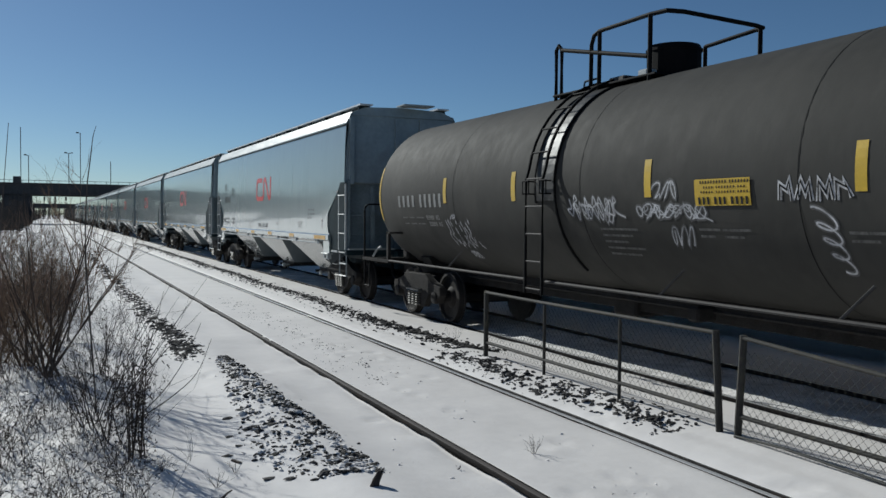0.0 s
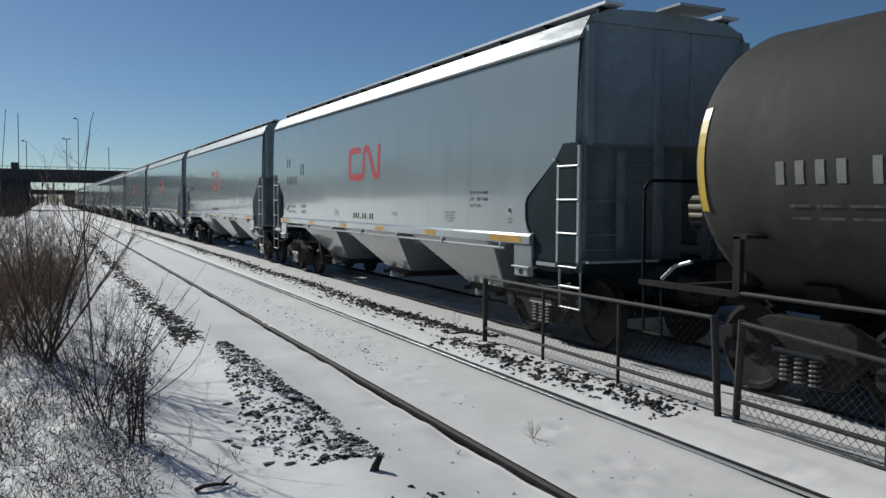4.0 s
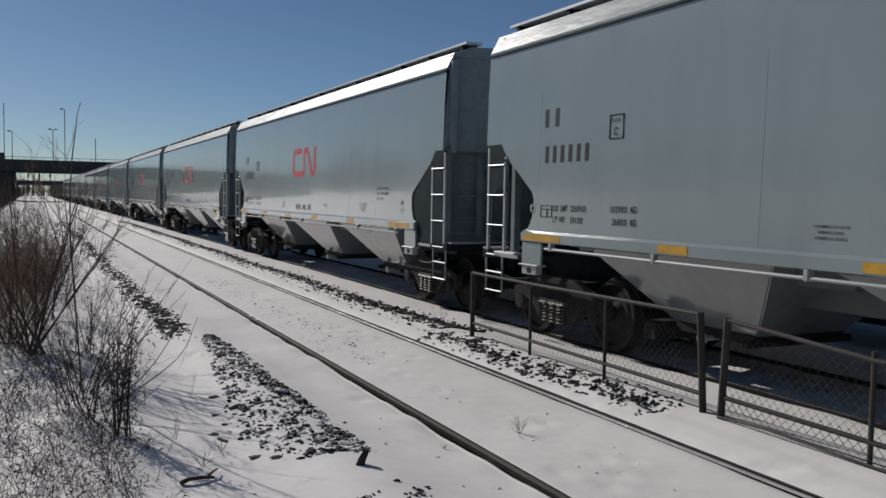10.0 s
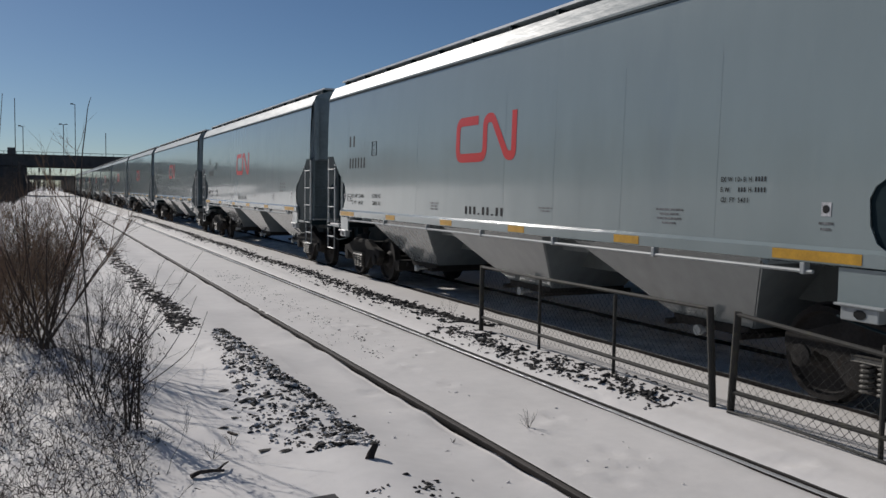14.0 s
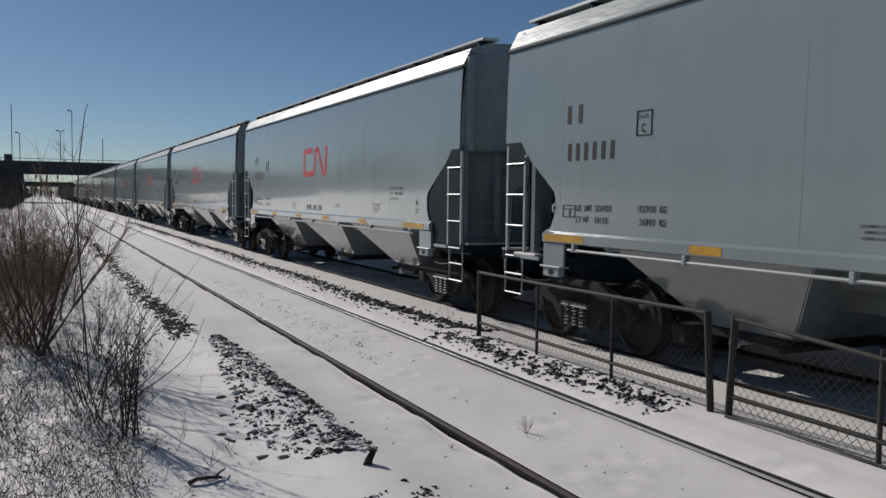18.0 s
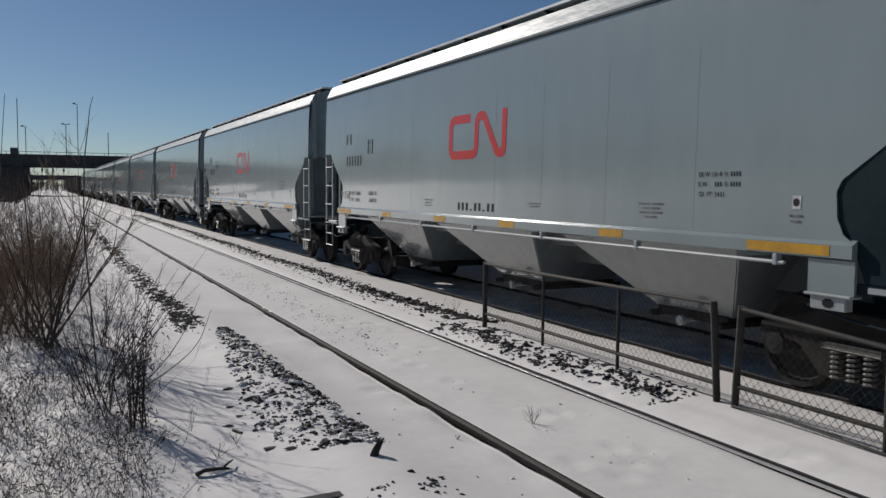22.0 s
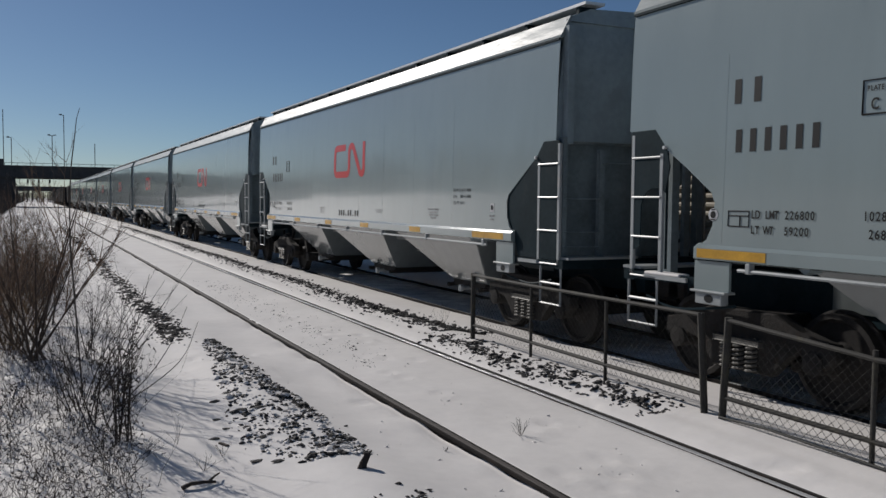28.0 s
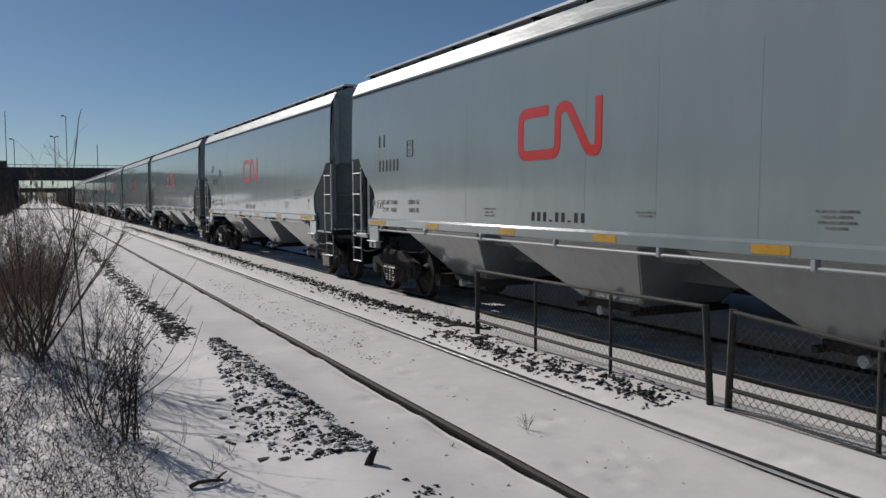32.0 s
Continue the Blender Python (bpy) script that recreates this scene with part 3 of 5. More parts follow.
        st = part("side_strap", boxes((-1.475, -1.445, min(at(1.19), at(1.66)), max(at(1.19), at(1.66)), 1.10, 1.145)), PALE, car)
        if flip < 0:
            ledge = part("step_ledge", boxes((-1.46, -1.30, at(1.56), at(0.98), 1.12, 1.14)), PALE, st)
            cake = boxes((-1.465, -1.31, at(1.55), at(0.99), 1.14, 1.175), bevel=0.012)
            part("snow_crust", cake, SNOW, st, "crust of snow on the step ledge")
        part("end_step_board", boxes((-1.40, -0.3, min(at(0.55), at(0.85)), max(at(0.55), at(0.85)), 1.18, 1.21)), PALE, car)
        if flip > 0:
            for x0, x1, z1 in ((-1.39, -1.32, 2.74), (-0.82, -0.73, 2.60), (-0.23, -0.11, 2.74), (0.62, 0.72, 2.74)):
                part("end_post", boxes((x0, x1, 0.72, 0.79, 1.18, z1)), STEELBLUE, car)
            part("end_rib", boxes((-0.21, -0.13, 0.79, 0.84, 2.74, 4.16)), SLATE, e)
            rungs = [(-1.36, -0.78, z) for z in (1.34, 1.53, 1.96)] + [(-0.78, -0.17, 2.43)]
            for x0, x1, z in rungs:
                part("end_rung", tubes(0.011, [(x0, 0.71, z), (x1, 0.71, z)]), STEELBLUE, car)
        else:
            for x in (0.35, 0.95):
                part("end_post", boxes((x - 0.05, x + 0.05, at(0.80), at(0.70), 1.18, 2.74)), STEELBLUE, car)
            part("end_grab_rail", tubes(0.013, [(0.3, at(0.70), 2.35), (1.38, at(0.70), 2.35)], [(0.3, at(0.70), 1.75), (1.38, at(0.70), 1.75)]), DEEP, car)
        for s_ in (-1, 1):
            ladder(car, s_ * (HALF - 0.06), at(0.74), flip)
        coupler(car, at(0.70), -flip)
        truck(car, at(2.05))
        # jacking pad, tie plate and its black mark
        lo, hi = sorted((at(1.80), at(2.24)))
        mid = (lo + hi) / 2
        j = part("jacking_pad", boxes((-1.50, -1.40, lo + 0.05, hi - 0.03, 0.92, 1.035), (-1.53, -1.38, lo - 0.02, hi + 0.02, 1.035, 1.058), bevel=0.008), PALE, car, "pale jacking pad with a black mark")
        spot = [(mid + 0.062 * math.cos(q), 0.978 + 0.042 * math.sin(q)) for q in (math.pi / 8 + math.pi / 4 * k for k in range(8))]
        part("pad_mark", prism(bmesh.new(), spot, -1.504, -1.49), INK, j)
        part("skirt_plate", boxes((-1.475, -1.445, min(at(1.79), at(2.26)), max(at(1.79), at(2.26)), 1.058, 1.346)), GREY, car, "pale grey plate under the sill end")
        part("brake_hose", tubes(0.014, rounded([(-1.42, at(2.3), 0.93), (-1.44, at(1.9), 0.86), (-1.42, at(1.4), 0.80), (-1.38, at(0.95), 0.90)], 0.2), sides=5), DEEP, car)
    # three discharge bays
    for t0, t1, l0, l1 in ((3.28, 6.55, 3.96, 5.25), (7.24, 10.55, 7.90, 9.17), (11.17, 14.15, 11.92, 13.17)):
        c_ = (l0 + l1) / 2
        top = [(-1.28, t0), (1.28, t0), (1.28, t1), (-1.28, t1)]
        low = [(-0.66, l0), (0.66, l0), (0.66, l1), (-0.66, l1)]
        bm = bmesh.new()
        a_ = [bm.verts.new((x, v, 1.36)) for x, v in top]
        b_ = [bm.verts.new((x, v, 0.52)) for x, v in low]
        for k in range(4):
            bm.faces.new((a_[k], a_[(k + 1) % 4], b_[(k + 1) % 4], b_[k]))
        bm.faces.new(a_), bm.faces.new(b_)
        bmesh.ops.bevel(bm, geom=[e for e in bm.edges if abs(e.verts[0].co.z - e.verts[1].co.z) > 0.3], offset=0.014, segments=2, affect="EDGES")
        bm.normal_update()
        # Faces turned towards the eye take the darker grey, as painted shade.
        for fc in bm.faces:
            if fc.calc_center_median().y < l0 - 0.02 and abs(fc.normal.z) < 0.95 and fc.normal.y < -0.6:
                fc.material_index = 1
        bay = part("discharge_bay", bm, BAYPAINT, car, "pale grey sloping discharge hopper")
        bay.data.materials.append(BAYSHADE)
        g_ = part("outlet_gate", boxes((-0.68, 0.68, c_ - 0.6, c_ + 0.6, 0.42, 0.53), (-0.80, 0.80, c_ - 0.62, c_ - 0.55, 0.40, 0.47), (-0.80, 0.80, c_ + 0.55, c_ + 0.62, 0.40, 0.47), bevel=0.01), IRON, bay, "grimy sliding outlet gate with its rack")
        part("gate_capstan", lathe(bmesh.new(), [(-0.86, 0.035), (-0.86, 0.06), (-0.80, 0.06), (-0.80, 0.03), (-0.60, 0.03)], (0, c_, 0.42), 10), PALE, g_, "pale round gate drive end")
    for v in (6.90, 10.86):
        part("bay_saddle", prism(bmesh.new(), [(v - 0.40, 1.35), (v + 0.40, 1.35), (v + 0.3, 1.15), (v - 0.3, 1.15)], -0.95, 0.95, "x"), BAYSHADE, car, "ridge between two discharge hoppers")
    part("centre_sill", boxes((-0.33, 0.33, 2.5, PITCH - 2.5, 0.86, 1.34)), BAYSHADE, car)
    # Added beam, hidden under the car, blocks sun leaking past the rear bay.
    part("brake_beam", boxes((-0.95, 0.95, PITCH - 3.95, PITCH - 3.72, 0.30, 0.52), bevel=0.02), IRON, car)
    # train line pipe under the sill
    pipe = part("air_pipe", tubes(0.018, [(-1.50, 2.5, 1.285), (-1.50, PITCH - 2.4, 1.285)], sides=8), PALE, car)
    for k in range(7):
        v = 2.6 + k * 2.0
        part("pipe_clamp", boxes((-1.525, -1.45, v - 0.028, v + 0.028, 1.258, 1.36), bevel=0.008), PALE, pipe)
    for v0, v1 in ((2.02, 2.95), (4.86, 5.31), (7.34, 7.78), (9.62, 10.06), (12.08, 12.53), (14.40, 15.28)):
        part("reflector", boxes((-HALF - 0.049, -HALF - 0.04, v0, v1, 1.378, 1.467)), YELLOW, car, "amber reflective strip")
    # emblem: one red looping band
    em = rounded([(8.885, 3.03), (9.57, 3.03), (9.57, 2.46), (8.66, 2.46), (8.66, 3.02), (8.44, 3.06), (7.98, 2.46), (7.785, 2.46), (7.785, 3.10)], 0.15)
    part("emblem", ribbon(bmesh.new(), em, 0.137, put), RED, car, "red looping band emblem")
    bars("letter_bar", "XXX.XX.XX", 9.27, 1.585, 1.705, 0.115, 0.028, put, INK, car, "black lettering drawn as bars")
    small_print(10.60, 1.745, 0.36, 0.15, 3, car, put)
    small_print(7.05, 1.74, 0.34, 0.08, 2, car, put)
    small_print(4.64, 1.785, 0.43, 0.19, 4, car, put)
    lettering("EX W 10-8 H", 0.065, 3.69, 2.065, car, squeeze=0.86)
    lettering("E W", 0.065, 3.69, 1.965, car, squeeze=0.86)
    lettering("H", 0.065, 3.32, 1.965, car, squeeze=0.86)
    lettering("CU FT 5431", 0.065, 3.675, 1.866, car, squeeze=0.86)
    bars("print_bar", "XXX", 3.46, 1.965, 2.011, 0.028, 0.009, put, INK, car, "unreadable black figures drawn as bars")
    bars("print_bar", "XXXX", 3.25, 2.065, 2.111, 0.028, 0.009, put, INK, car, "unreadable black figures drawn as bars")
    bars("print_bar", "XXXX", 3.25, 1.965, 2.011, 0.028, 0.009, put, INK, car, "unreadable black figures drawn as bars")
    def disc(v, z, r, off, mat):
        bm = bmesh.new()
        bmesh.ops.create_circle(bm, cap_ends=True, segments=18, radius=r, matrix=Matrix(((0, 0, -1, -HALF - off + lean(z)), (1, 0, 0, v), (0, 1, 0, z), (0, 0, 0, 1))))
        return part("badge", bm, mat, car)

    plate = prism(bmesh.new(), [(2.38, 1.765), (2.48, 1.765), (2.48, 1.885), (2.38, 1.885)], -HALF - 0.004, -HALF - 0.002, "x", lean)
    part("badge_plate", plate, CHALK, car, "small white plate")
    disc(2.43, 1.825, 0.036, 0.006, INK)
    small_print(2.50, 1.715, 0.15, 0.10, 2, car, put)
    disc(15.12, 1.805, 0.064, 0.004, CHALK)
    disc(15.12, 1.805, 0.036, 0.006, INK)
    for z in (1.752, 1.85):
        part("badge_print", prism(bmesh.new(), [(15.09, z), (15.15, z), (15.15, z + 0.010), (15.09, z + 0.010)], -HALF - 0.007, -HALF - 0.005, "x", lean), INK, car)
    icon = tubes(0.006, [put(14.92, 1.70), put(14.92, 1.845), put(14.66, 1.845), put(14.66, 1.70), put(14.92, 1.70)], [put(14.92, 1.80), put(14.66, 1.80)], [put(14.77, 1.80), put(14.77, 1.70)], sides=4)
    part("stencil_box", icon, INK, car, "small ruled stencil box")
    return car


def stencils(car, mark, load):
    """Car number and the painted weights, at the rear end."""
    put = on_side()
    bars("initial_bar", "XX", 14.95, 2.86, 3.09, 0.16, 0.08, put, INK, car, "black initials drawn as bars")
    bars("number_bar", mark, 14.90, 2.40, 2.615, 0.13, 0.046, put, INK, car, "black car number drawn as bars")
    edge = tubes(0.008, [put(13.51, 2.64), put(13.51, 2.91), put(13.26, 2.91), put(13.26, 2.64), put(13.51, 2.64)], sides=4)
    part("stencil_frame", edge, INK, car)
    lettering("PLATE", 0.06, 13.475, 2.825, car)
    lettering("C", 0.13, 13.43, 2.675, car)
    lettering("LD LMT " + load[0], 0.105, 14.635, 1.78, car)
    lettering("LT WT  " + load[1], 0.105, 14.635, 1.638, car)
    lettering(load[2] + " KG", 0.105, 13.455, 1.787, car)
    lettering(load[3] + " KG", 0.105, 13.40, 1.642, car)


CARS = []   # (thing, u of its front coupling plane before it rolls)
first_u = 17.47
base_car = hopper_car()
LOADS = {0: ("111111", ("226900", "59100", "102900", "26800")), 1: ("111111", ("226900", "59100", "102900", "26800")),
         2: ("111111", ("226800", "59200", "102800", "26800")), 3: ("111111", ("226800", "59200", "102800", "26800"))}
hoppers = [base_car]
for k in range(1, 12):
    hoppers.append(copy_thing(base_car, pose(TRAIN_X, first_u + PITCH * k, 0)))
for k, h in enumerate(hoppers):
    if k < 7:
        stencils(h, "888888", LOADS.get(k, LOADS[3])[1])
    CARS.append((h, first_u + PITCH * k))


def tank_car():
    car = thing("tank_car", "weathered black tank car with chalky scrawls and yellow marks", "railcar")
    R, ZC, A, B = 1.435, 2.36, 0.60, 16.62
    prof = [(A, 0.05)] + [(A + 0.55 * (1 - math.cos(q)), R * math.sin(q)) for q in (math.pi / 2 * k / 8 for k in range(1, 9))]
    prof += [(A + 0.55 + k * (B - A - 1.1) / 6, R) for k in range(1, 6)]
    prof += [(A + B - p, r) for p, r in reversed(prof[:9])]
    tank = part("tank", lathe(bmesh.new(), prof, (0, 0, ZC), 64, "y"), TANK, car, "long black riveted tank shell", smooth=True)

    def put(off):
        def f(u, z):
            q = (R + off)
            dz = z - ZC
            u2 = max(0.0, u - (B - 0.55))
            k = 1 - (u2 / 0.62) ** 2 * 0.5
            return (-math.sqrt(max(0.02, (q * k) ** 2 - dz * dz)), u, z)
        return f

    on = put(0.005)
    for u in (2.6, 5.64, 9.05, 12.72):
        ring = bmesh.new()
        ribs = [(ZC + (R + 0.004) * math.sin(q), -(R + 0.004) * math.cos(q)) for q in (math.pi * k / 24 - 1.2 for k in range(32))]
        for (z0, x0), (z1, x1) in zip(ribs, ribs[1:]):
            ring.faces.new([ring.verts.new(p) for p in ((x0, u, z0), (x0, u + 0.012, z0), (x1, u + 0.012, z1), (x1, u, z1))])
        part("weld_seam", ring, BLACK, tank)
    for u in (13.045, 10.73, 7.73, 5.0):
        bm = ribbon(bmesh.new(), [(u, 2.165 + 0.42 * k / 6) for k in range(7)], 0.115, on)
        part("reflector", bm, SIGN, car, "upright yellow reflective strip")
    hd = bmesh.new()
    pts = []
    for k in range(9):
        q = -0.36 + 0.75 * k / 8
        pts.append(q)
    for q0, q1 in zip(pts, pts[1:]):
        def hp(q, d):
            r = R + 0.008 - d * 0.022
            return (-r * math.cos(q), B - 0.58 + d * 0.12, ZC + r * math.sin(q))
        hd.faces.new([hd.verts.new(p) for p in (hp(q0, 0), hp(q1, 0), hp(q1, 1), hp(q0, 1))])
    part("reflector", hd, SIGN, car, "yellow reflective strip on the tank head")
    bars("initial_bar", "XXXX", 15.16, 2.11, 2.32, 0.165, 0.055, on, MARK, car, "white initials drawn as bars")
    bars("number_bar", "88888", 14.15, 2.10, 2.33, 0.155, 0.048, on, MARK, car, "white car number drawn as bars")
    def faint(u, z, length):
        part("faded_print", ribbon(bmesh.new(), [(u - length * k / 6, z) for k in range(7)], 0.026, on), FAINT, car, "faded line of white print")

    for z in (1.93, 1.82):
        for u, ln in ((15.0, 0.22), (14.70, 0.26), (14.36, 0.34)):
            faint(u, z - 0.012, ln)

    def print_on_shell(words, size, u, z, mat):
        """Small stencilled characters that follow the curve of the shell."""
        q = math.asin((z - ZC) / R)
        out, up = Vector((-math.cos(q), 0, math.sin(q))), Vector((math.sin(q), 0, math.cos(q)))
        for k, ch in enumerate(words):
            if ch != " ":
                at = out * (R + 0.006) + Vector((0, u - size * 0.6 * (k + 0.5), ZC))
                o = part("letter", glyph(ch, size), mat, car)
                o.matrix_local = Matrix(((0, up.x, out.x, at.x), (-0.9, 0, 0, at.y), (0, up.z, out.z, at.z), (0, 0, 0, 1)))

    print_on_shell("95900 KG", 0.115, 13.93, 1.885, MARK)
    print_on_shell("32800 KG", 0.115, 13.87, 1.775, MARK)
    for k in range(5):
        faint(8.74, 1.80 - 0.075 * k, 0.72 - 0.13 * (k % 3))
    for u, ln in ((7.0, 0.30), (6.66, 0.38), (5.18, 0.4), (4.7, 0.5)):
        faint(u, 1.82, ln)
        faint(u, 1.75, ln * 0.7)
    # yellow notice with unreadable print
    sg = bmesh.new()
    for k in range(6):
        z0, z1 = 2.063 + 0.268 * k / 6, 2.063 + 0.268 * (k + 1) / 6
        s_ = put(0.012)
        sg.faces.new([sg.verts.new(s_(*c_)) for c_ in ((6.968, z0), (6.207, z0), (6.207, z1), (6.968, z1))])
    notice = part("notice_plate", sg, SIGN, car, "yellow emergency notice plate")
    on2 = put(0.017)
    bars("print_line", "XXX XXX XXXX", 6.93, 2.075, 2.15, 0.052, 0.012, on2, INK, notice, "")
    bars("print_line", "XXXXXXXXXX XXXXXXX", 6.89, 2.285, 2.315, 0.03, 0.009, on2, INK, notice, "")
    bars("print_line", "XXXX XXXXXXX XXX", 6.84, 2.235, 2.258, 0.03, 0.009, on2, INK, notice, "")
    bars("print_line", "XXXXX XXXXXXX XXXX", 6.88, 2.187, 2.21, 0.03, 0.009, on2, INK, notice, "")
    # sprayed scrawls: quick looping strokes, no words
    rnd = random.Random(7)

    def scrawl(u0, u1, z0, z1, n, tilt=0.0, w=0.014, loops=3):
        """One long quick stroke that loops on from letter to letter, with a haze of paint round it."""
        pts = []
        step = (u0 - u1) / n
        for k in range(n):
            cu, cz = u0 - step * (k + 0.5), (z0 + z1) / 2 + tilt * (k - n / 2)
            h = (z1 - z0) * rnd.uniform(0.6, 1.0) / 2
            turns, ph, kx = rnd.uniform(0.8, 1.3) * loops, rnd.uniform(0, 6), rnd.uniform(0.6, 1.5)
            for i in range(14):
                f = i / 13
                pts.append((cu + step * (0.45 * math.cos(ph + f * turns * kx * 2.0) + (0.5 - f) * 0.6), cz + h * math.sin(ph * 0.7 + f * turns * 2.2)))
        part("sprayed_scrawl", ribbon(bmesh.new(), pts, w, on), CHALK, car, "scrawl of chalky white spray paint")
        part("overspray", ribbon(bmesh.new(), pts, w * 3.5, put(0.0030)), HAZE, car, "faint grey overspray")

    def handstyle(u0, u1, z0, z1, strokes, w):
        """Tall spiky strokes run together, some turned into loops, ending in a flick."""
        path, step = [], (u0 - u1) / strokes
        for k in range(strokes + 1):
            u, h = u0 - step * k, z1 - z0
            foot, head = z0 + h * rnd.uniform(0.0, 0.3), z1 - h * rnd.uniform(0.0, 0.3)
            path.append((u + step * rnd.uniform(0.0, 0.5), head))
            if rnd.random() < 0.5:
                path.append((u - step * 0.35, (foot + head) / 2 + h * rnd.uniform(-0.1, 0.2)))
                path.append((u + step * 0.55, (foot + head) / 2 - h * rnd.uniform(0.0, 0.2)))
            path.append((u - step * rnd.uniform(0.3, 1.0), foot))
        path.append((path[-1][0] - step, path[-1][1] - 0.04))
        pts = [(p[0], p[1]) for p in rounded([(u, z, 0) for u, z in path], step * 0.4, 4)]
        part("sprayed_scrawl", ribbon(bmesh.new(), pts, w, on), CHALK, car, "scrawl of chalky white spray paint")
        part("overspray", ribbon(bmesh.new(), pts, w * 3.0, put(0.0030)), HAZE, car, "faint grey overspray")

    handstyle(13.14, 12.30, 1.40, 1.90, 9, 0.016)
    scrawl(12.95, 12.75, 1.90, 1.97, 2, 0.0, 0.013, 3)
    scrawl(12.80, 12.55, 1.25, 1.36, 2, -0.02, 0.014, 5)
    handstyle(9.30, 8.36, 1.90, 2.24, 7, 0.017)
    scrawl(9.25, 8.40, 1.86, 2.16, 5, 0.0, 0.015, 4)
    scrawl(7.98, 6.86, 1.92, 2.10, 7, 0.0, 0.016, 4)
    handstyle(7.90, 6.95, 1.94, 2.10, 8, 0.012)
    scrawl(7.63, 7.25, 2.14, 2.34, 3, 0.0, 0.015, 3)
    scrawl(7.46, 7.10, 1.61, 1.88, 3, 0.0, 0.013, 3)
    # dark letters-like strokes over a pale cloud of paint
    for u, w in ((5.88, 0.20), (5.66, 0.18), (5.46, 0.20), (5.24, 0.16)):
        tag = [(u - w * f + rnd.gauss(0, 0.015), 2.185 + g * rnd.uniform(0.06, 0.10)) for f, g in ((0.0, -1), (0.15, 1), (0.5, rnd.uniform(-1, 0.3)), (0.7, 1), (0.85, -1))]
        part("sprayed_scrawl", ribbon(bmesh.new(), tag, 0.055, put(0.0045)), CHALK, car, "pale cloud of spray paint")
        part("sprayed_scrawl", ribbon(bmesh.new(), tag, 0.016, put(0.0085)), BLACK, car, "dark sprayed stroke")
    coil = [(5.41 + (0.12 - 0.002 * q) * math.cos(q) - 0.004 * q, 1.99 - 0.021 * q + (0.07 - 0.001 * q) * math.sin(q + 0.7)) for q in (0.4 * k for k in range(62))]
    part("sprayed_scrawl", ribbon(bmesh.new(), coil, 0.018, on), CHALK, car, "scrawl of chalky white spray paint")
    part("overspray", ribbon(bmesh.new(), coil, 0.05, put(0.0030)), HAZE, car, "faint grey overspray")
    # saddle bands and the ladder that climbs over the shell
    for u, low in ((9.62, -0.9), (10.10, -0.16)):
        bm = bmesh.new()
        tube(bm, [(-(R + 0.012) * math.cos(q), u, ZC + (R + 0.012) * math.sin(q)) for q in (low + (1.55 - low) * k / 22 for k in range(23))], 0.02, 6)
        part("saddle_band", bm, BLACK, car)
    jk = bmesh.new()
    arc = [-0.14 + 1.66 * k / 20 for k in range(21)]
    for q0, q1 in zip(arc, arc[1:]):
        g_ = lambda q, u: (-(R + 0.02) * math.cos(q), u, ZC + (R + 0.02) * math.sin(q))
        jk.faces.new([jk.verts.new(p) for p in (g_(q0, 9.64), g_(q1, 9.64), g_(q1, 10.08), g_(q0, 10.08))])
    part("saddle_plate", jk, GLOSS, car, "black saddle plate round the shell")
    lad = bmesh.new()
    for u in (9.74, 10.17):
        pts = [(-1.55, u, 0.90), (-1.55, u, 1.6), (-1.55, u, 2.45)] + [(-(R + 0.09) * math.cos(q), u, ZC + (R + 0.09) * math.sin(q)) for q in (0.15 + 1.15 * k / 9 for k in range(10))]
        tube(lad, pts, 0.022, 6)
    l = part("ladder", lad, BLACK, car, "black ladder climbing over the tank")
    for k in range(5):
        z = 0.968 + 0.371 * k
        part("rung", tubes(0.013, [(-1.55, 9.74, z), (-1.55, 10.17, z)]), STEEL, l)
    for k in range(5):
        q = 0.30 + 0.235 * k
        x, z = -(R + 0.09) * math.cos(q), ZC + (R + 0.09) * math.sin(q)
        part("rung", tubes(0.013, [(x, 9.74, z), (x, 10.17, z)]), BLACK, l)
    for u in (9.68, 10.11):
        part("step_bracket", tubes(0.012, [(-1.46, u, 2.42), (-1.64, u, 2.42), (-1.64, u, 2.25), (-1.46, u, 2.25)], [(-1.64, u, 2.42), (-1.64, u - 0.16, 2.42), (-1.64, u - 0.16, 2.25)]), BLACK, l)
    # top platform with its railing, and the valve dome
    plat = part("platform", boxes((-0.56, 0.62, 8.72, 11.10, 3.745, 3.775), bevel=0.008), BLACK, car, "black grated platform on the tank")
    for q in ([(-0.53, 11.05, 3.64), (-0.53, 11.05, 4.44), (-0.53, 10.98, 4.50), (-0.53, 10.90, 4.43), (-0.53, 10.90, 3.66)],
              [(-0.53, 10.15, 3.66), (-0.53, 10.14, 4.36), (-0.53, 10.08, 4.48), (-0.53, 9.95, 4.52), (-0.53, 8.86, 4.52), (-0.50, 8.58, 4.51), (-0.30, 8.50, 4.50), (0.80, 8.40, 4.42), (0.93, 8.42, 4.41), (0.95, 8.55, 4.41), (0.95, 9.50, 4.36)],
              [(-0.53, 9.95, 3.62), (-0.53, 9.95, 4.51)], [(-0.53, 8.86, 3.62), (-0.53, 8.86, 4.52)], [(-0.53, 10.90, 4.42), (-0.53, 8.90, 4.00)],
              [(0.93, 8.46, 3.5), (0.93, 8.46, 4.41)], [(0.95, 9.50, 3.5), (0.95, 9.50, 4.36)]):
        part("railing_bar", tubes(0.03, q, sides=8), BLACK, plat)
    dome = part("valve_dome", lathe(bmesh.new(), [(3.70, 0.35), (4.15, 0.35), (4.19, 0.33), (4.20, 0.2)], (0, 9.03, 0), 24, "z"), BLACK, car, "black round valve housing")
